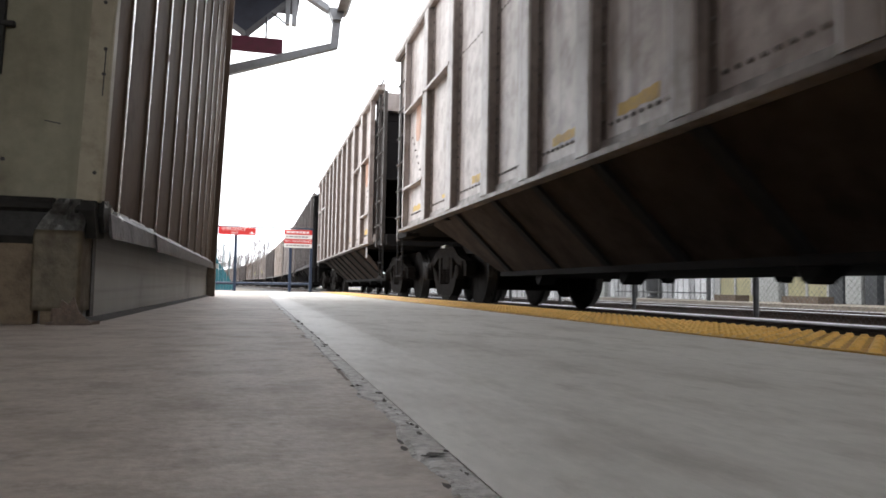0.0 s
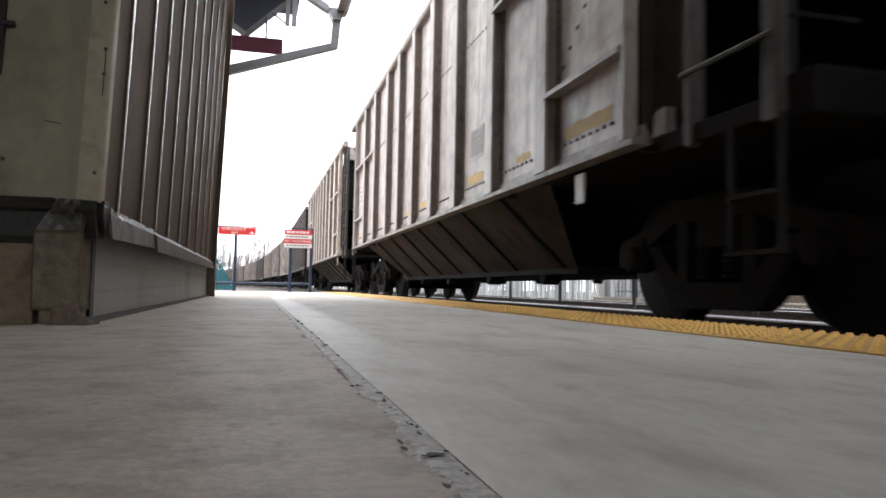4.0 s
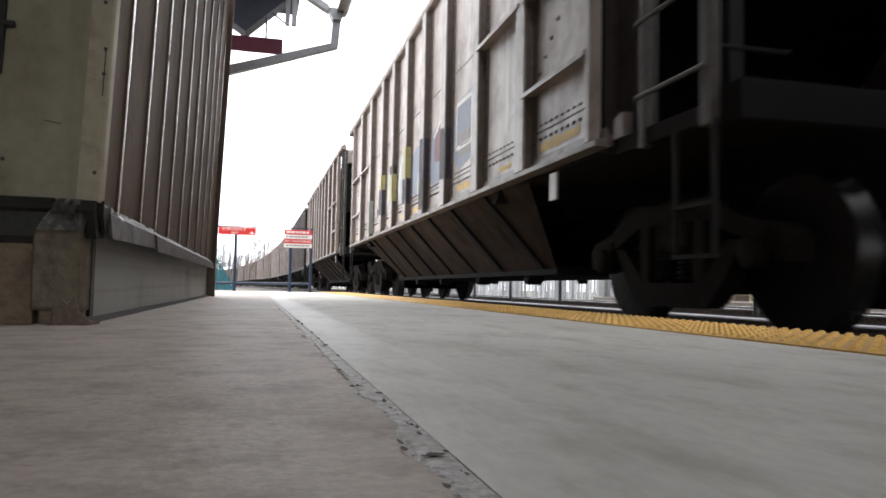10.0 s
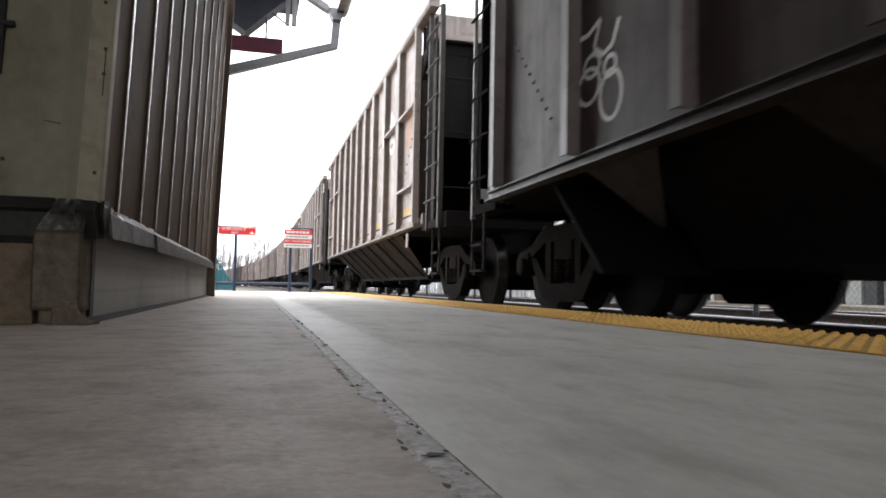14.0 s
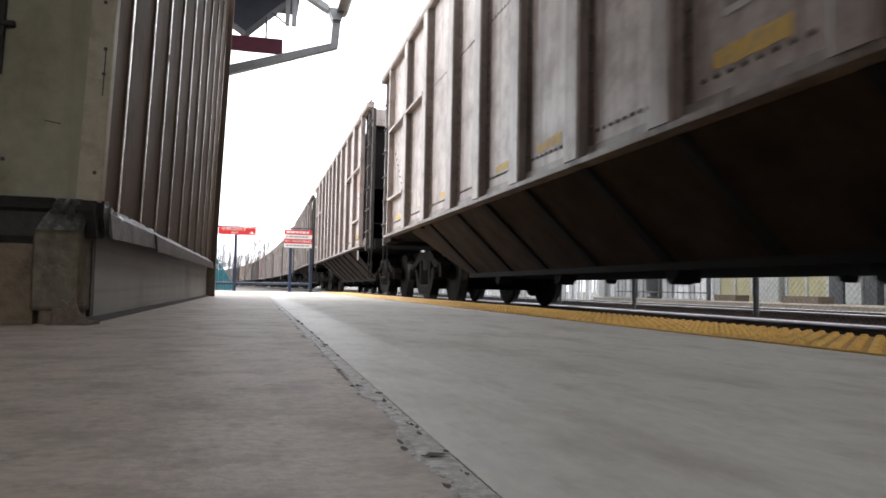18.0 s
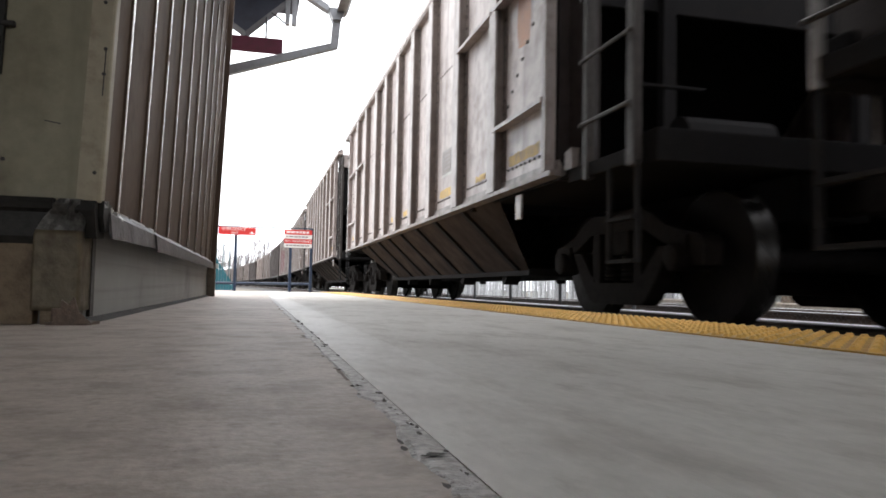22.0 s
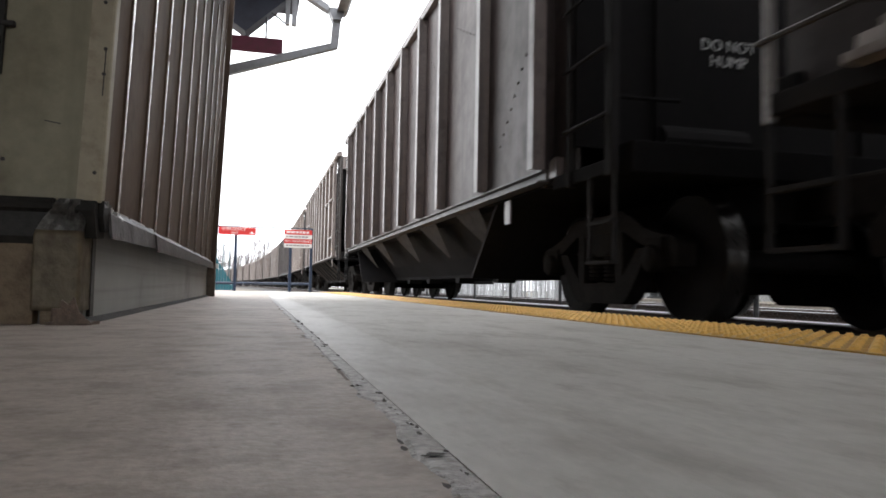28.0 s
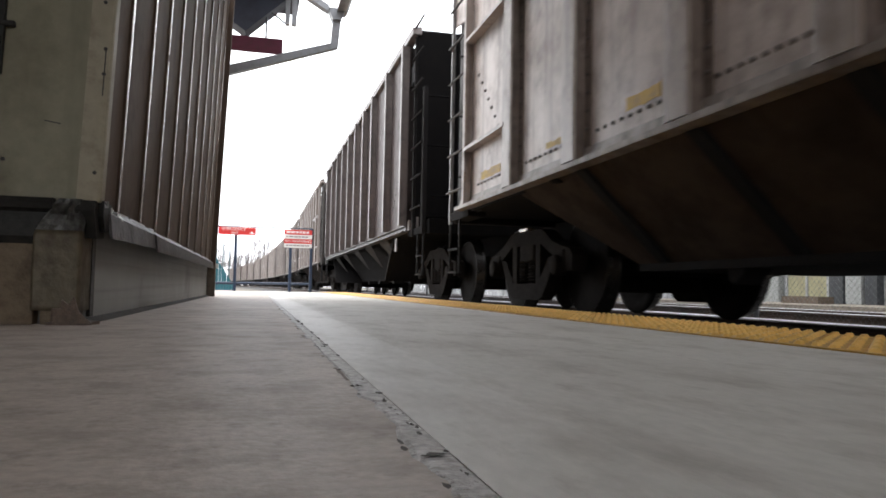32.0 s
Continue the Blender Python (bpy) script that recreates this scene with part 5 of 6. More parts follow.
        # stiffener bars in the end bays
        for sy in (-1, 1):
            for bay, heights in ((0, (0.59, 1.40)), (1, (1.40,))) if seamed else ((0, (0.545, 1.69)), (1, (1.69,))):
                for hz in heights:
                    ya, yb = (GREY_POSTS[bay] + 0.04, GREY_POSTS[bay + 1] - 0.05) if sy < 0 else (GREY_POSTS[9 - bay] + 0.05, GREY_POSTS[10 - bay] - 0.04)
                    bm = bmesh.new()
                    prism(bm, [(sx * SIDE, z0 + hz), (sx * (SIDE + 0.10), z0 + hz - 0.005), (sx * (SIDE + 0.10), z0 + hz + 0.03), (sx * SIDE, z0 + hz + 0.09)], "y", ya, yb)
                    part("stiffener", bm, M["car_rib"], car, "horizontal stiffener bar")
        # light plate over the ladder at the rear corner
        bm = bmesh.new()
        prism(bm, [(REAR + 0.05, Z1 - 0.02), (6.49, Z1 - 0.02), (6.49, Z1 - 0.62), (REAR + 0.05, Z1 - 0.72)], "x", sx * (SIDE - 0.04), sx * (SIDE - 0.055))
        part("corner_gusset", bm, M["car_grey"], car, "grey plate at the top rear corner")
        # worn yellow stripes low on some panels
        lift_ = z0 + (0.105 if seamed else 0.19)
        for y, w, h in () if sx > 0 else ((5.05, 0.56, 0.085), (3.62, 0.30, 0.05), (2.42, 0.36, 0.085), (0.44, 0.36, 0.07), (-0.55, 0.44, 0.085), (-2.72, 0.50, 0.10), (-4.0, 0.30, 0.06), (-5.12, 0.66, 0.10)):
            h *= 0.8 if seamed else 1.0
            bm = bmesh.new()
            n = 9
            pts = [(y - w / 2 + w * i / n, lift_ + h + rg.uniform(-0.012, 0.012)) for i in range(n + 1)]
            low_ = [(y + w / 2 - w * i / n, lift_ + rg.uniform(-0.005, 0.012)) for i in range(n + 1)]
            prism(bm, pts + low_, "x", sx * SIDE, sx * (SIDE + 0.003))
            part("yellow_stripe", bm, M["stencil_yellow"], side, "worn yellow stripe")
        # faded data panels, small box labels and lines of writing
        if sx < 0:
            bm = bmesh.new()
            box(bm, -SIDE - 0.003, -SIDE, -2.96, -2.54, z0 + 0.44, z0 + 0.76)
            part("data_label", bm, M["placard"], side, "pale rim of the data panel")
            bm = bmesh.new()
            box(bm, -SIDE - 0.005, -SIDE - 0.0032, -2.94, -2.555, z0 + 0.475, z0 + 0.755)
            part("data_field", bm, M["data_field"], side, "faded grey field")
            bm = bmesh.new()
            for i in range(5):
                box(bm, -SIDE - 0.007, -SIDE - 0.0052, -2.91, -2.60 - 0.03 * (i % 2), z0 + 0.50 + 0.05 * i, z0 + 0.52 + 0.05 * i)
            tagged(part("writing_bar", bm, M["stencil_dark"], side, "rows of dark writing"), kind="stuff")
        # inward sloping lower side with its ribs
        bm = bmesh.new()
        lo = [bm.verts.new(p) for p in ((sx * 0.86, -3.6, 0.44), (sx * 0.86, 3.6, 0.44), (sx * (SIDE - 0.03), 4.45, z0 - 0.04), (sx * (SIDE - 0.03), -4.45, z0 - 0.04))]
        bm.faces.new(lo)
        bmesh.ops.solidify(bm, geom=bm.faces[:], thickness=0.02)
        low = part("slope_sheet", bm, M["car_under"], car, "sooty inward-sloping lower side, darkened for its shade")
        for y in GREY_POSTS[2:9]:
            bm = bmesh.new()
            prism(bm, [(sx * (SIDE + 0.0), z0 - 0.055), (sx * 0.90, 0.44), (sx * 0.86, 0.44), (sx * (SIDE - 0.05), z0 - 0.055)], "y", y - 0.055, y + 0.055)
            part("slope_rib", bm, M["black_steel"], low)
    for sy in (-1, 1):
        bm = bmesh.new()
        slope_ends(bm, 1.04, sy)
        part("end_slope", bm, M["end_soot_shade"], car, "black end slope sheet, shade in its colour")
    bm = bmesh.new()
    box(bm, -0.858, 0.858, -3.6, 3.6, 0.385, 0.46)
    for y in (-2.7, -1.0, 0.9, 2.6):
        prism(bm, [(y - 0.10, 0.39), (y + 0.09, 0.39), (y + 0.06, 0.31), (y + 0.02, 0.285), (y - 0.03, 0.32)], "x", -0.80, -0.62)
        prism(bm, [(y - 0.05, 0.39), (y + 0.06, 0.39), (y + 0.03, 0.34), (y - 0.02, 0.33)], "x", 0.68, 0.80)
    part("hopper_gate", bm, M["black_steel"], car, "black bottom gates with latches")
    for sy in (-1, 1):
        bm = bmesh.new()
        y0, y1 = sorted((sy * 6.05, sy * 6.09))
        box(bm, -SIDE + 0.03, SIDE - 0.03, y0, y1, 3.66, Z1 + 0.06)
        box(bm, -SIDE + 0.03, SIDE - 0.03, min(sy * 6.05, sy * 6.16), max(sy * 6.05, sy * 6.16), 3.62, 3.69)
        part("end_panel", bm, M["car_rib"], car, "grey top end panel")
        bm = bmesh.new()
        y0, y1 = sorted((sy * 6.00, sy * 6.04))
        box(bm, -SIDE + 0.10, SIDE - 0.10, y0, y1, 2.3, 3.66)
        part("end_sheet", bm, M["end_soot_shade"], car, "flat black end sheet, shade in its colour")
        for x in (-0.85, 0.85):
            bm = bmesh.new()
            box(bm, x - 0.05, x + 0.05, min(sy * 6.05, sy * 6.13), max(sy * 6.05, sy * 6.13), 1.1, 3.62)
            part("end_post", bm, M["end_soot_shade"], car, "dark end post")
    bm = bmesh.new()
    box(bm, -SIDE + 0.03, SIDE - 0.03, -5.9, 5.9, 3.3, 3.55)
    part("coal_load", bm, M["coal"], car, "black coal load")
    common_ends(car, M["dim_steel"], z0, Z1 - 0.12, M["end_soot_shade"], M["car_rib"], M["car_sill"])
    return car


def hopper_dark():
    """Dark hopper: slender flanged posts, triangular gussets under the sill, flat black ends."""
    car = thing("hopper_car", "dark brown-black steel coal hopper wagon with slender posts", "freight wagon", group="hopper wagons of the train")
    z0 = DARK_Z0
    for sx in (-1, 1):
        bm = bmesh.new()
        box(bm, min(sx * (SIDE - 0.012), sx * SIDE), max(sx * (SIDE - 0.012), sx * SIDE), -DHALF, DREAR, z0, Z1)
        side = part("side_sheet", bm, M["car_dark"], car, "dark side sheet")
        bm = bmesh.new()
        prism(bm, [(sx * (SIDE - 0.05), z0 - 0.045), (sx * (SIDE + 0.08), z0 - 0.045), (sx * (SIDE + 0.08), z0 - 0.032), (sx * (SIDE + 0.015), z0 - 0.028), (sx * (SIDE + 0.012), z0 + 0.03), (sx * (SIDE + 0.05), z0 + 0.04), (sx * (SIDE + 0.05), z0 + 0.055), (sx * (SIDE - 0.05), z0 + 0.055)], "y", -DHALF - 0.06, DREAR + 0.30)
        part("side_sill", bm, M["car_dark_sill"], car, "dark side sill")
        bm = bmesh.new()
        prism(bm, [(sx * (SIDE - 0.06), Z1 - 0.02), (sx * (SIDE + 0.07), Z1 - 0.02), (sx * (SIDE + 0.08), Z1 + 0.07), (sx * (SIDE - 0.06), Z1 + 0.09)], "y", -6.34, 6.56)
        part("top_chord", bm, M["car_dark_rib"], car, "top chord")
        for k, y in enumerate(DARK_POSTS):
            bm = bmesh.new()
            box(bm, min(sx * SIDE, sx * (SIDE + 0.12)), max(sx * SIDE, sx * (SIDE + 0.12)), y - 0.008, y + 0.008, z0 + 0.06, Z1 - 0.022)
            box(bm, min(sx * (SIDE + 0.105), sx * (SIDE + 0.122)), max(sx * (SIDE + 0.105), sx * (SIDE + 0.122)), y - 0.05, y + 0.05, z0 + 0.06, Z1 - 0.022)
            part("side_post", bm, M["car_dark_rib"], car, "slender flanged post")
        bm = bmesh.new()
        for k in range(9):
            for j in range(7):
                y = DARK_POSTS[k] + (0.25 + 0.08 * j) * (DARK_POSTS[k + 1] - DARK_POSTS[k])
                zz = z0 + 1.75 + 0.06 * j
                if k not in (0, 8):
                    rivet(bm, sx, y, zz, 0.010)
        for sy in (-1, 1):
            for j in range(10):
                y = (DREAR - 0.25 - 0.085 * j) if sy > 0 else -(DHALF - 0.22 - 0.085 * j)
                zz = z0 + 1.3 - 0.095 * j
                rivet(bm, sx, y, zz, 0.016, 0.014)
        tagged(part("rivets", bm, M["rivet"], side, "rows of dark rivets"), kind="stuff")
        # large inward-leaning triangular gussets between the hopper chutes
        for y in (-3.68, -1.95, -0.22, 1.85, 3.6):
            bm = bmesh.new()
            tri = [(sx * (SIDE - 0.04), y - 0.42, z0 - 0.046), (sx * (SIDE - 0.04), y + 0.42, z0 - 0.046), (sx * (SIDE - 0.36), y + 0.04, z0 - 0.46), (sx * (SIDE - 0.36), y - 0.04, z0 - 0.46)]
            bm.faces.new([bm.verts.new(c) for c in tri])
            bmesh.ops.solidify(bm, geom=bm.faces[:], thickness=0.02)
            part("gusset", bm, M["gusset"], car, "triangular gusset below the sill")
        # lower side and sill web: near black for the shade under the wagon
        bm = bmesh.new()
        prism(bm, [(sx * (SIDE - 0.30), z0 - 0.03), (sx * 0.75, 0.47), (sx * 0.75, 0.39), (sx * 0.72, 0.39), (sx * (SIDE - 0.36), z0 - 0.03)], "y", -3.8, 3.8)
        part("slope_sheet", bm, M["end_soot_shade"], car, "black inward-sloping lower side, shade in its colour")
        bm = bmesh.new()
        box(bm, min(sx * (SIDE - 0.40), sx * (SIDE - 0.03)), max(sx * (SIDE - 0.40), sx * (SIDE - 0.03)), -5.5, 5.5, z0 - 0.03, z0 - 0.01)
        part("sill_web", bm, M["end_soot_shade"], car, "sooty, shade-darkened plate behind the sill")
    for sy in (-1, 1):
        bm = bmesh.new()
        prism(bm, [(sy * 3.86, 0.34), (sy * 3.8, 0.34), (sy * 5.6, 2.0), (sy * 5.66, 2.0)], "x", -SIDE + 0.06, SIDE - 0.06)
        part("end_slope", bm, M["end_soot_shade"], car, "black end slope sheet, shade in its colour")
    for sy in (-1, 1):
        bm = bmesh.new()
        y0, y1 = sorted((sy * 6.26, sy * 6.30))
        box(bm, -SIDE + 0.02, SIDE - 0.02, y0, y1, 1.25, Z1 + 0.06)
        part("end_sheet", bm, M["end_black"], car, "flat black end sheet, shade in its colour")
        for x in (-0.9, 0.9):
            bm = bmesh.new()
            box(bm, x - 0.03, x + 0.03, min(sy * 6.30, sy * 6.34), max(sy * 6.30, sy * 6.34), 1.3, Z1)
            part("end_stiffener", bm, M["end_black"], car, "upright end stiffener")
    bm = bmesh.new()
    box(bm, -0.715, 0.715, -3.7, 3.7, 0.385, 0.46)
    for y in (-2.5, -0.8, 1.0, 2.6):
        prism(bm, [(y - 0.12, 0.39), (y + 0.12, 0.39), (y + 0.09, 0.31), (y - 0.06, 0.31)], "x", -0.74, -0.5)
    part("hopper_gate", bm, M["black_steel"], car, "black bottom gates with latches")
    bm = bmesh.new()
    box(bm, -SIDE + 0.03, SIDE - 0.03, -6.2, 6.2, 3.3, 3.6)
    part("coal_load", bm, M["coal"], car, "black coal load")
    common_ends(car, M["end_soot_shade"], z0, 3.0, M["end_black"], M["car_dark_rib"], M["car_dark_rib"])
    # lettering on the leading end
    turn = pose(0, 0, 0, 90, 0, 0)
    for txt, z in (("DO NOT", 2.09), ("HUMP", 1.97)):
        part("lettering", lettering(txt, 0.118, M["stencil_worn"]), None, car, "white stencilled words", at=pose(-0.30, -6.306, z) @ turn)
    return car


GREY = hopper_grey()
SEAMED = hopper_grey(SEAM_Z0, True)
DARK = hopper_dark()
for c in (GREY, SEAMED, DARK):
    lengthen(c)

DARK_CARS = {2, 5, 9, 19, 22}
SEAMED_CARS = {7, 8, 14}
LAST = 32
CAR_PITCH, START = 16.093, 4.482
SLACK = {2: 0.50}                    # one coupling is stretched


def place_of(n):
    return START + CAR_PITCH * n + SLACK.get(n, 0.0)


TINTS = {0: (0.97, 0.95, 0.94), 1: (0.99, 0.95, 0.93), 7: (0.80, 0.76, 0.73), 11: (1.19, 1.16, 1.14), 13: (1.2, 1.14, 1.13), 16: (1.14, 1.1, 1.08), 18: (0.99, 0.96, 0.94), 20: (0.90, 0.87, 0.85), 3: (0.9, 0.87, 0.85), 4: (1.5, 1.45, 1.38), 6: (1.16, 1.13, 1.1), 8: (0.82, 0.75, 0.70), 10: (0.85, 0.80, 0.77), 12: (0.92, 0.86, 0.82), 14: (0.78, 0.72, 0.68),
         15: (0.98, 0.95, 0.95), 17: (0.93, 0.9, 0.88), 21: (1.2, 1.15, 1.1)}
cars = {}
for n in range(-1, LAST + 1):
    src = DARK if n in DARK_CARS else SEAMED if n in SEAMED_CARS else GREY
    first = n in (-1, 2, 7)
    car = src if first else copy_thing(src, Matrix.Identity(4))
    cars[n] = car
    c = TINTS.get(n, (1.0, 0.98, 0.96))
    for o in car.children_recursive:
        o.color = (*c, 1)
    if n > 25:
        # these wagons stay far off: their smallest parts are left away
        for o in [o for o in car.children_recursive if o.name.split(".")[0] in ("rung", "grab_iron", "spring", "bearing_cap", "brake_hose", "writing_bar", "brake_beam", "wear_plate", "flange", "shear_plate")]:
            bpy.data.objects.remove(o)


# ---------------------------------------------------------------- painted marks on single wagons
def sheet_of(car):
    return [o for o in car.children if o.data in NEAR_SHEETS][0]


NEAR_SHEETS = [[o for o in c.children if o.name.startswith("side_sheet") and o.bound_box[0][0] < 0][0].data for c in (GREY, SEAMED, DARK)]
POSTS = GREY_POSTS[1:-1]


def clear_runs(y0, y1, gap=0.105):
    """The parts of y0..y1 that lie on the sheets (False) and on the posts (True)."""
    runs, y = [], y0
    for p in POSTS:
        if p + gap < y0 or p - gap > y1:
            continue
        if p - gap > y:
            runs.append((y, p - gap, False))
        runs.append((max(y0, p - gap + 0.012), min(y1, p + gap - 0.012), True))
        y = p + gap
    if y < y1:
        runs.append((y, y1, False))
    return runs


def shape_on_side(side, outline, material, name, label, lift=0.002, posts=True):
    """Fills a closed (y, z) outline with paint, cut at the posts, on sheets and post faces."""
    ys_ = [p[0] for p in outline]
    dark = side.data is NEAR_SHEETS[2]
    for a, b, post in [(min(ys_), max(ys_), False)] if dark else clear_runs(min(ys_), max(ys_)):
        if b - a < 0.02 or (post and not posts):
            continue
        bm = bmesh.new()
        f = bm.faces.new([bm.verts.new((0, y, z)) for y, z in outline])
        for co, no in (((0, a, 0), (0, -1, 0)), ((0, b, 0), (0, 1, 0))):
            g = bm.verts[:] + bm.edges[:] + bm.faces[:]
            bmesh.ops.bisect_plane(bm, geom=g, plane_co=co, plane_no=no, clear_outer=True)
        if not bm.faces:
            bm.free()
            continue
        d = SIDE + (0.0895 if post else 0.0) + lift
        for v in bm.verts:
            v.co.x = -d
            v.co.y *= LONG
        bmesh.ops.solidify(bm, geom=bm.faces[:], thickness=0.0012)
        part(name, bm, material, side, label)


def blob(y0, y1, z0, z1, seed, n=14, rough=0.16):
    rg = random.Random(seed)
    out = []
    for i in range(n):
        a = 2 * math.pi * i / n
        c, s = math.cos(a), math.sin(a)
        k = 1.0 / max(abs(c), abs(s)) ** 0.75 * (1 - rough * rg.random())
        out.append(((y0 + y1) / 2 + c * k * (y1 - y0) / 2, (z0 + z1) / 2 + s * k * (z1 - z0) / 2))
    return out


def stroke(pts, w):
    """A ribbon outline along (y, z) points."""
    left, right = [], []
    for i, p in enumerate(pts):
        a, b = pts[max(0, i - 1)], pts[min(len(pts) - 1, i + 1)]
        d = Vector((b[0] - a[0], b[1] - a[1])).normalized()
        left.append((p[0] - d.y * w / 2, p[1] + d.x * w / 2))
        right.append((p[0] + d.y * w / 2, p[1] - d.x * w / 2))
    return left + right[::-1]


def arc(cy, cz, ry, rz, a0, a1, n=9):
    return [(cy + ry * math.cos(a0 + (a1 - a0) * i / n), cz + rz * math.sin(a0 + (a1 - a0) * i / n)) for i in range(n + 1)]


def ribbon(side, pts, w, material, label, lift):
    """Paints a line piece by piece."""
    for p, q in zip(pts, pts[1:]):
        shape_on_side(side, stroke([p, q], w), material, "paint_line", label, lift)


def tag_white(side, cy, cz, s, mat=None, wide=0.035, broad=1.0):
    """A quick one-line tag: strokes and loops."""
    mat = mat or M["stencil_white"]
    w = wide * s
    lab = "white spray-paint scribble"
    lines = [[(-0.02, 0.42), (0, 0.1)], [(0.17, 0.22), (0.14, 0.05), (-0.02, 0.16), (-0.15, 0.25), (-0.12, 0.05)],
             [(0.14, 0.02), (0.13, -0.28), (-0.04, -0.18), (-0.06, 0), (0.12, 0)], arc(-0.08, -0.34, 0.12, 0.13, 0, 2 * math.pi, 10)]
    for ln in lines:
        ribbon(side, [(cy + y * s * broad, cz + z * s) for y, z in ln], w, mat, lab, 0.003)


def post_field(side, k, z0, z1, mt, label, half=0.085):
    """A field of paint on the face of one post and on both its flanks."""
    y = GREY_POSTS[k]
    shape_on_side(side, [(y - half, z0), (y + half, z0 + 0.01), (y + half, z1 + 0.015), (y - half, z1)], M[mt], "graffiti", label, 0.0025)
    for s_ in (-1, 1):
        bm = bmesh.new()
        e = y + s_ * 0.112
        prism(bm, [(-SIDE - 0.012, (e + s_ * 0.004) * LONG), (-SIDE - 0.012, (e + s_ * 0.007) * LONG), (-SIDE - 0.073, (e + s_ * 0.001) * LONG), (-SIDE - 0.073, (e - s_ * 0.003) * LONG)], "z", z0, z1)
        part("graffiti", bm, M[mt], side, label)


def letter(side, outline, mat, label, edge=0.045):
    """A filled letter with a black edge line."""
    ribbon(side, outline + outline[:1], edge, M["paint_black"], "black outline of the letters", 0.002)
    shape_on_side(side, outline, M[mat], "graffiti", label, 0.004, posts=False)


def letters_cream(side):
    lab, edge = "faded cream graffiti letters", "black outline of the letters"
    # upright letters between the rear posts
    letter(side, [(2.74, 1.24), (2.74, 2.16), (2.52, 2.24), (2.22, 2.28), (2.18, 1.26), (2.34, 1.24), (2.37, 1.74), (2.46, 1.74), (2.50, 1.22)], "paint_cream", lab)
    letter(side, [(1.76, 1.24), (1.79, 1.98), (1.64, 2.30), (1.51, 2.32), (1.53, 1.50), (1.40, 1.50), (1.40, 2.22), (1.18, 2.26), (1.18, 1.24)], "paint_cream", lab)
    letter(side, [(0.74, 1.42), (0.75, 2.16), (0.58, 2.26), (0.13, 2.16), (0.11, 1.46), (0.34, 1.24), (0.52, 1.40)], "paint_cream", lab)
    ribbon(side, [(1.66, 1.62), (1.62, 2.20)], 0.03, M["paint_black"], "thin black line", 0.006)
    shape_on_side(side, blob(0.20, 0.56, 1.72, 2.18, 36, 16, 0.12), M["paint_blue"], "graffiti", "grey blue graffiti patch", 0.006, posts=False)
    ribbon(side, [(0.74, 1.68), (0.62, 1.50), (0.44, 1.42), (0.30, 1.34), (0.22, 1.24)], 0.045, M["paint_blue"], "grey blue stroke", 0.006)
    shape_on_side(side, blob(0.16, 0.58, 1.22, 1.44, 37, 12, 0.2), M["paint_cream"], "graffiti", lab, 0.004, posts=False)
    # olive and dark fields on the posts
    for k, z0, z1, mt in ((7, 1.90, 2.28, "paint_olive"), (7, 1.66, 1.90, "paint_black"), (7, 1.28, 1.66, "paint_arch"), (6, 1.84, 2.26, "paint_olive"), (6, 1.60, 1.84, "paint_black"), (6, 1.30, 1.48, "paint_black"),
                          (5, 1.72, 2.12, "paint_olive"), (5, 1.54, 1.70, "paint_black"), (5, 2.12, 2.18, "paint_black"), (4, 1.64, 1.92, "paint_black"), (4, 1.46, 1.56, "paint_black"), (3, 1.22, 1.5, "paint_black")):
        post_field(side, k, z0, z1, mt, "olive paint field on the post" if mt == "paint_olive" else "dark paint field on the post")
    # large hook with a second leg
    hook = [(-0.36, 1.30), (-0.38, 1.72), (-0.42, 1.92), (-0.55, 2.03), (-0.74, 2.07), (-0.93, 2.06)]
    ribbon(side, hook, 0.25, M["paint_black"], edge, 0.002)
    ribbon(side, hook, 0.20, M["paint_cream"], lab, 0.004)
    ribbon(side, [(-0.74, 1.18), (-0.80, 1.60), (-0.86, 1.90)], 0.17, M["paint_blush"], "dusty pink leg of the letter", 0.005)
    ribbon(side, [(-0.58, 1.34), (-0.60, 1.62), (-0.66, 1.80), (-0.86, 1.87)], 0.055, M["paint_blue"], "grey blue inner line", 0.006)
    # arch
    ribbon(side, arc(-1.60, 1.42, 0.30, 0.34, -0.25, math.pi + 0.25, 14), 0.09, M["paint_blue"], "grey blue rim of the arch", 0.003)
    shape_on_side(side, blob(-1.86, -1.34, 1.16, 1.70, 72, 18, 0.05), M["paint_arch"], "graffiti", "grey green filling of the arch", 0.005, posts=False)
    ribbon(side, arc(-1.58, 1.38, 0.17, 0.24, 0.1, math.pi - 0.2, 10), 0.03, M["paint_sky"], "pale inner line of the arch", 0.007)
    ribbon(side, [(-2.26, 1.50), (-2.42, 1.42), (-2.60, 1.40)], 0.07, M["paint_sky"], "pale blue stroke", 0.003)
    shape_on_side(side, blob(-2.92, -2.46, 1.32, 1.52, 75, 14, 0.3), M["paint_orange"], "graffiti", "orange graffiti patch", 0.006)
    ribbon(side, [(-2.44, 1.22), (-2.58, 1.27), (-2.66, 1.20), (-2.80, 1.28)], 0.06, M["paint_blue"], "dark blue scribble", 0.006)


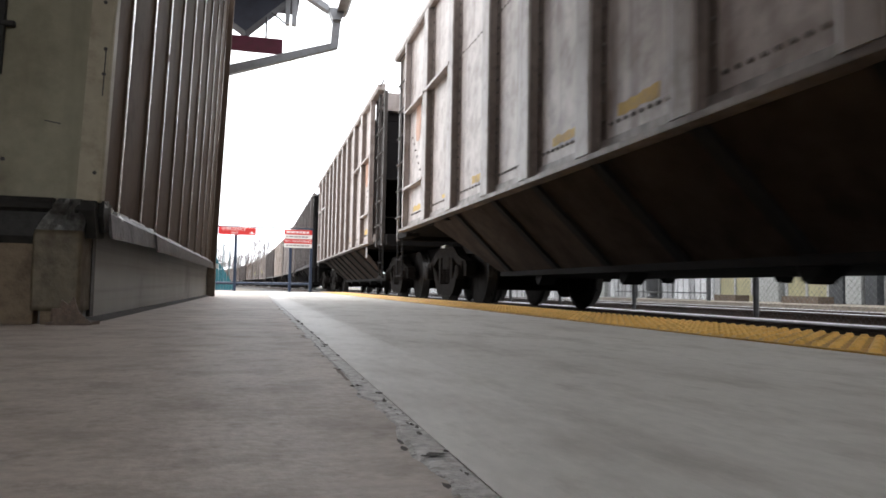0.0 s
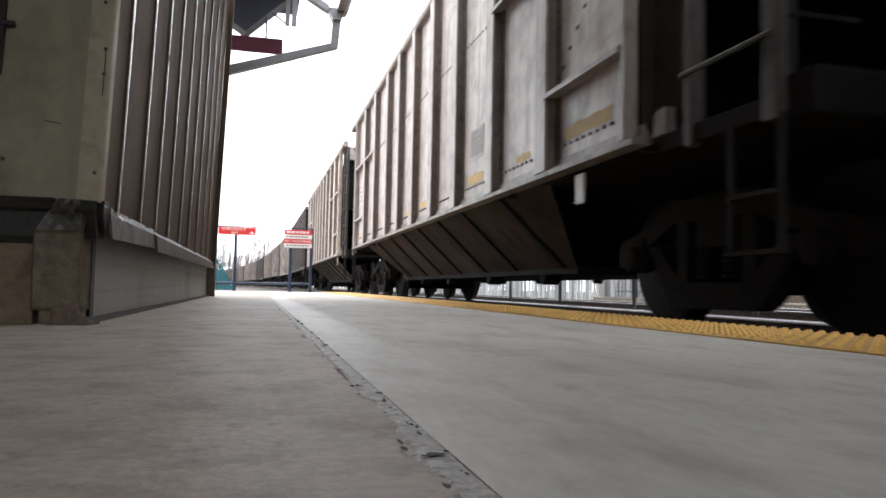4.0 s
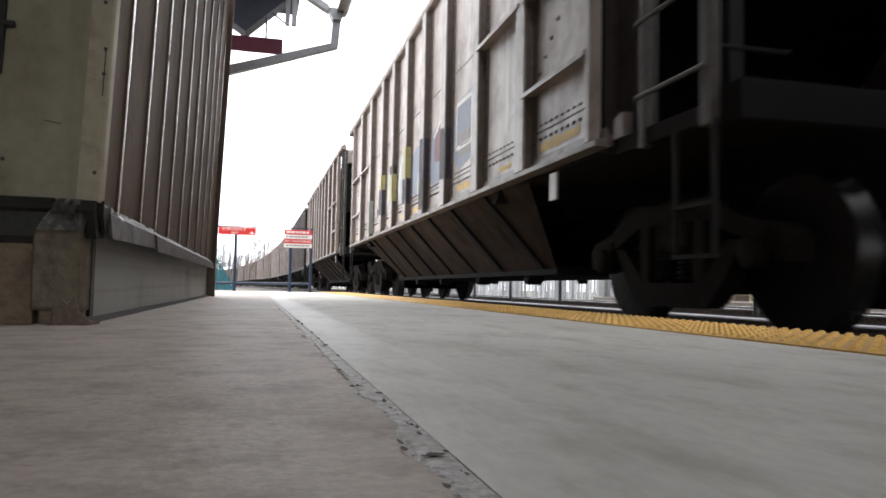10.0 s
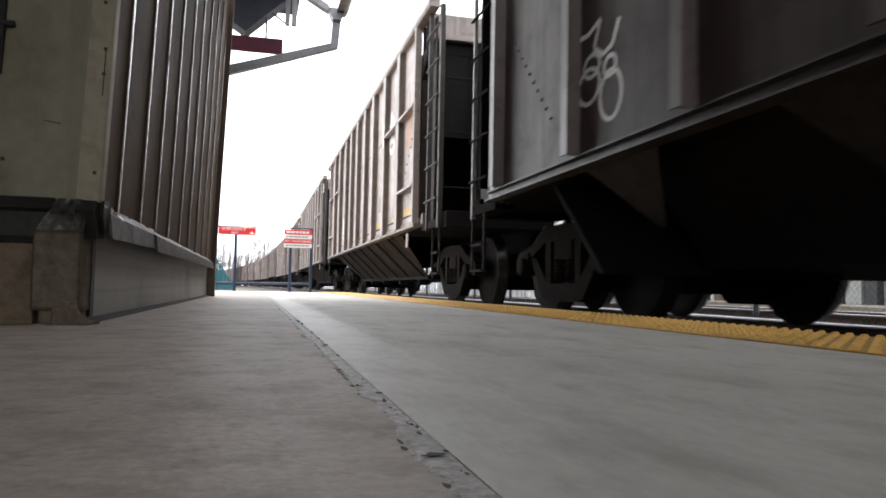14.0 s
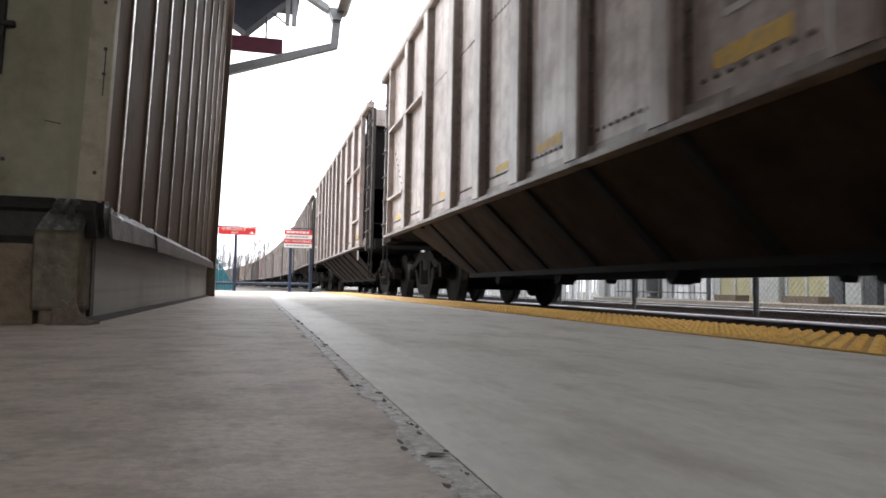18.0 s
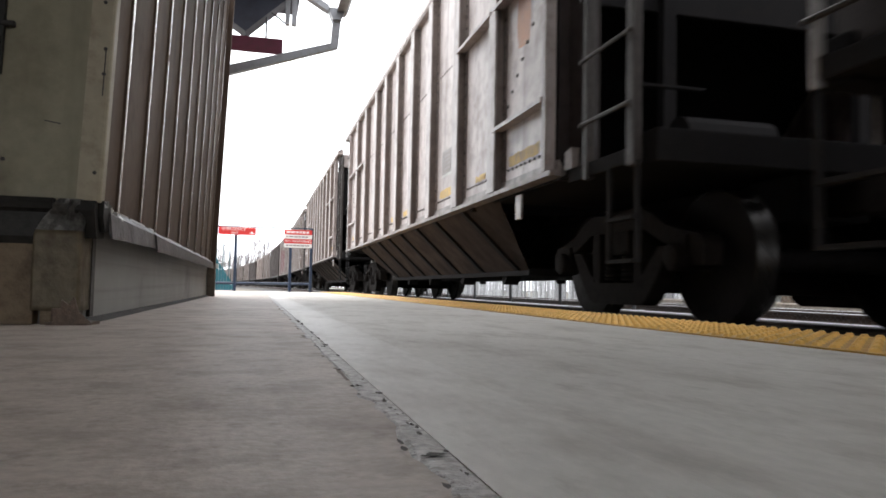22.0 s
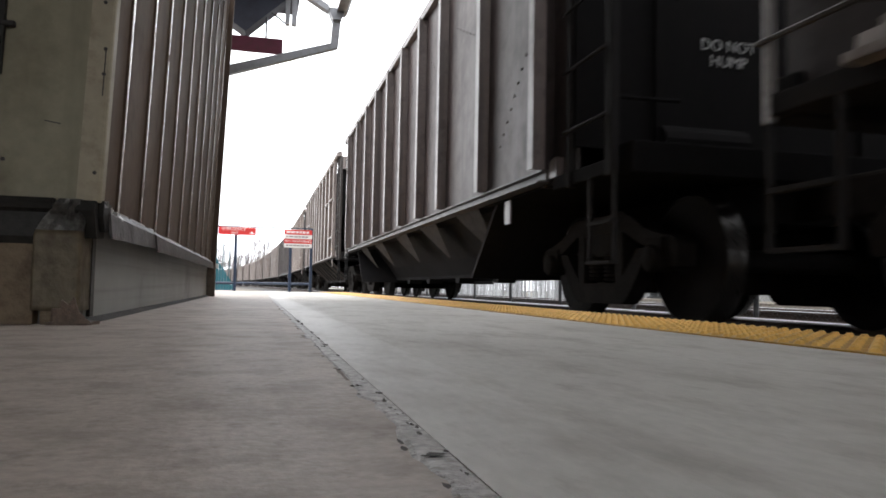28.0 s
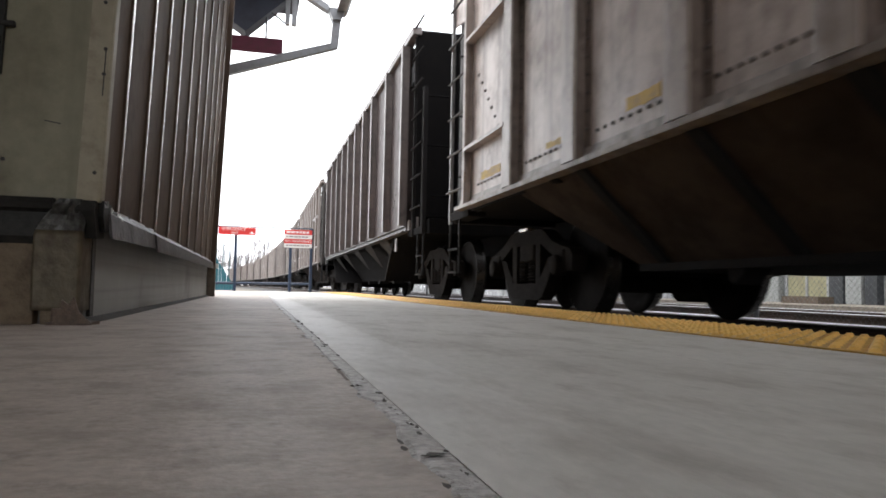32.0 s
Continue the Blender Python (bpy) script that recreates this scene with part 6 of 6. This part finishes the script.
def letters_blue(side):
    lab = "colourful faded graffiti letters"
    ribbon(side, [(2.62, 2.42), (2.50, 2.30), (2.68, 2.10), (2.50, 1.95), (2.70, 1.78), (2.52, 1.62), (2.62, 1.44)], 0.035, M["stencil_white"], "white sprayed scribble", 0.004)
    for i, (y0, y1, z0, z1, mt) in enumerate(((1.16, 1.76, 1.50, 2.26, "paint_sky"), (0.10, 0.82, 1.50, 2.36, "paint_sky"), (-0.94, -0.16, 1.50, 2.26, "paint_blue"), (-2.0, -1.25, 1.50, 2.3, "paint_blue"), (-3.15, -2.3, 1.56, 2.4, "paint_blue"))):
        shape_on_side(side, blob(y0, y1, z0, z1, 130 + i, 18, 0.16), M[mt], "graffiti", lab, 0.002, posts=False)
    shape_on_side(side, blob(0.22, 0.52, 1.66, 2.0, 141, 14, 0.3), M["paint_blue"], "graffiti", "blue graffiti patch", 0.004)
    shape_on_side(side, blob(-0.84, -0.50, 1.52, 1.86, 142, 14, 0.3), M["paint_sky"], "graffiti", "pale blue graffiti patch", 0.004)
    ribbon(side, [(1.72, 1.66), (1.52, 1.96), (1.36, 2.22), (1.24, 2.34)], 0.05, M["stencil_white"], "white highlight stroke", 0.005)
    ribbon(side, [(1.66, 1.52), (1.36, 1.58), (1.22, 1.90)], 0.035, M["stencil_white"], "white highlight stroke", 0.005)
    ribbon(side, [(0.76, 1.62), (0.66, 2.06), (0.50, 2.26), (0.24, 2.30)], 0.05, M["stencil_white"], "white outline stroke", 0.005)
    for k, z0, z1, mt in ((7, 1.94, 2.2, "paint_olive"), (7, 1.50, 1.94, "paint_navy"), (6, 1.62, 2.06, "paint_olive"), (6, 2.06, 2.2, "paint_black"), (5, 1.84, 2.3, "paint_olive"), (5, 1.46, 1.82, "paint_navy"),
                          (4, 1.26, 1.62, "paint_black"), (4, 1.62, 2.2, "paint_navy"), (3, 1.5, 2.1, "paint_navy"), (8, 1.26, 1.9, "paint_arch")):
        post_field(side, k, z0, z1, mt, "paint field on the post")
    shape_on_side(side, blob(2.06, 2.80, 1.50, 1.74, 143, 14, 0.25), M["paint_navy"], "graffiti", "dark violet graffiti patch", 0.002, posts=False)
    shape_on_side(side, blob(-2.0, -1.4, 1.75, 2.3, 151, 14, 0.3), M["paint_pink"], "graffiti", "dull crimson graffiti patch", 0.0045, posts=False)
    shape_on_side(side, blob(-1.0, -0.72, 1.62, 1.95, 153, 14, 0.2), M["paint_orange"], "graffiti", "peach graffiti patch", 0.0045)
    ribbon(side, [(-1.45, 2.15), (-1.95, 2.40)], 0.03, M["stencil_white"], "white highlight stroke", 0.006)
    ribbon(side, [(-2.45, 2.3), (-2.45, 1.8), (-3.0, 1.8), (-3.0, 2.3), (-2.45, 2.3)], 0.05, M["stencil_white"], "white outline stroke", 0.006)
    ribbon(side, arc(4.80, 2.13, 0.16, 0.17, 0, 2 * math.pi, 10), 0.025, M["paint_pink"], "faint red scribble", 0.003)
    ribbon(side, [(4.86, 2.02), (4.74, 2.26), (4.68, 2.08)], 0.025, M["paint_pink"], "faint red scribble", 0.003)


def letters_pink(side):
    lab = "crimson and pink spray-painted mural"
    for i, (y0, y1, z0, z1, mt) in enumerate(((2.10, 3.10, 1.24, 3.2, "paint_blush"), (1.12, 1.86, 1.22, 3.1, "paint_blush"), (0.10, 0.88, 1.3, 3.0, "paint_blush"), (-0.96, -0.14, 1.35, 2.9, "paint_blush"), (-1.9, -1.22, 1.5, 2.9, "paint_blush"))):
        shape_on_side(side, blob(y0, y1, z0, z1, 230 + i, 18, 0.06), M[mt], "graffiti", lab, 0.002, posts=False)
    for k, z0, z1, mt in ((8, 1.16, 3.2, "paint_pink"), (7, 1.36, 3.1, "paint_pink"), (7, 1.16, 1.36, "paint_navy"), (6, 1.4, 3.0, "paint_pink"), (5, 1.45, 3.0, "paint_pink"), (4, 1.5, 2.9, "paint_pink")):
        post_field(side, k, z0, z1, mt, "crimson paint on the post", 0.095)
    for i in range(14):
        rg = random.Random(300 + i)
        y, z = rg.uniform(-1.6, 2.9), rg.uniform(1.5, 2.9)
        shape_on_side(side, blob(y - rg.uniform(0.06, 0.2), y + rg.uniform(0.06, 0.2), z - rg.uniform(0.08, 0.2), z + rg.uniform(0.1, 0.3), 320 + i, 14, 0.4),
                      M[("paint_pink", "paint_blush", "paint_sky", "paint_blush")[i % 4]], "graffiti", lab, 0.0045 + 0.0006 * (i % 3), posts=False)
    for y0, y1, z0, z1, mt, sd in ((2.20, 2.62, 1.36, 1.66, "paint_sky", 342), (1.50, 1.84, 1.22, 1.36, "paint_blue", 343), (1.16, 1.50, 1.24, 1.50, "paint_sky", 344), (1.26, 1.42, 1.30, 1.40, "paint_navy", 345), (3.66, 3.98, 1.30, 1.52, "paint_sky", 346)):
        shape_on_side(side, blob(y0, y1, z0, z1, sd, 14, 0.3), M[mt], "graffiti", "pale blue graffiti patch" if mt == "paint_sky" else "blue graffiti patch", 0.007, posts=False)
    ribbon(side, [(3.36, 1.62), (3.44, 1.72), (3.36, 1.82)], 0.04, M["teal"], "teal stroke", 0.003)


letters_cream(sheet_of(cars[6]))
letters_blue(sheet_of(cars[7]))
letters_pink(sheet_of(cars[18]))
s4 = sheet_of(cars[4])
shape_on_side(s4, blob(-2.02, -1.36, 1.52, 2.05, 401, 16, 0.12), M["stencil_white"], "graffiti", "white hatched paint patch", 0.002, posts=False)
for k in range(6):
    ribbon(s4, [(-1.40, 1.60 + 0.07 * k), (-1.96, 1.57 + 0.07 * k)], 0.018, M["stencil_dark"], "thin grey hatch line", 0.004)
ribbon(s4, [(-0.36, 2.04), (-0.48, 2.08), (-0.64, 2.08), (-0.80, 2.02)], 0.035, M["paint_black"], "thin black sprayed line", 0.004)
ribbon(s4, [(-0.98, 1.44), (-1.17, 1.40), (-1.24, 1.43), (-1.38, 1.54), (-1.56, 1.60)], 0.05, M["paint_black"], "thick black sprayed line", 0.004)
ribbon(s4, [(-1.01, 1.88), (-1.17, 1.87)], 0.05, M["paint_black"], "thick black sprayed line", 0.004)
for y0, z, y1 in ((-1.42, 1.36, -1.68), (-1.74, 1.30, -1.92), (-1.94, 1.24, -2.0)):
    ribbon(s4, [(y0, z), (y1, z - 0.01)], 0.025, M["stencil_dark"], "short dark smear", 0.004)
for n, spots in ((16, ((-0.66, 1.52, 0.34), (-1.64, 1.54, 0.46))), (10, ((2.0, 1.7, 0.6), (-3.6, 2.9, 0.8)))):
    for j, (y, z, s) in enumerate(spots):
        tag_white(sheet_of(cars[n]), y, z, s, M["tag_white"], 0.13, 1.9)
tag_white(sheet_of(cars[9]), 0.07, 1.85, 1.0)
# looped tag on one dark wagon: a crown over four rings
s9 = sheet_of(cars[9])
CROWN = [(4.11, 1.99), (3.94, 1.97), (3.77, 2.02), (3.85, 1.85), (3.73, 1.77), (3.61, 1.80), (3.53, 1.94)]
ribbon(s9, CROWN, 0.035, M["tag_white"], "white spray-paint scribble", 0.003)
for cy, cz, ry, rz in ((3.88, 1.74, 0.11, 0.075), (3.92, 1.61, 0.15, 0.12), (3.64, 1.67, 0.075, 0.065), (3.63, 1.48, 0.135, 0.16)):
    ribbon(s9, arc(cy, cz, ry, rz, 0, 2 * math.pi, 14), 0.032, M["tag_white"], "white spray-paint scribble", 0.003)
for n, y in ((1, -4.9), (15, -5.1), (23, -5.0), (10, -5.1), (13, -5.1), (0, 5.1), (20, -5.1)):
    shape_on_side(sheet_of(cars[n]), blob(y - 0.16, y + 0.16, 2.3, 2.85, n + 500, rough=0.1), M["patch_rust"], "paint_patch", "faded orange paint patch", 0.002)
shape_on_side(sheet_of(cars[2]), blob(-4.9, -4.5, 2.3, 3.0, 520, rough=0.1), M["paint_sky"], "paint_patch", "pale blue paint patch", 0.002)

shape_on_side(sheet_of(cars[9]), [(-5.17, 1.34), (-5.03, 1.34), (-5.03, 1.43), (-5.17, 1.43)], M["placard"], "placard", "small white placard", 0.004)

# ---------------------------------------------------------------- the train runs
def run(t):
    """Metres run by the train after t seconds: it gathers a little speed."""
    return 10.637 * t + 0.00088 * t * t


def motions():
    for n, car in cars.items():
        walk(car, [(0.5 * i, on_track(place_of(n) - run(0.5 * i))) for i in range(65)])
        wheels = [o for o in car.children_recursive if o.name.startswith("wheelset")]
        # the wheels turn while the wagon runs along the straight
        t0 = max(0.0, (place_of(n) - 60) / 10.7)
        t1 = min(32.0, (place_of(n) + 15) / 10.7)
        if t1 <= t0:
            continue
        steps = [0.0] if t0 > 0 else []
        k = int((t1 - t0) * 15)
        steps += [round((t0 + i / 15.0) * 30) / 30 for i in range(k + 1)]
        if steps[-1] < 32.0:
            steps.append(32.0)
        for w in wheels:
            y = w.matrix_basis.translation.y
            rows = []
            for t in steps:
                tt = min(max(t, t0), steps[-2])
                rows.append((t, pose(0, y, WHEEL_R) @ Matrix.Rotation((run(tt) - run(t0)) / WHEEL_R, 4, "X")))
            walk(w, rows)


motions()
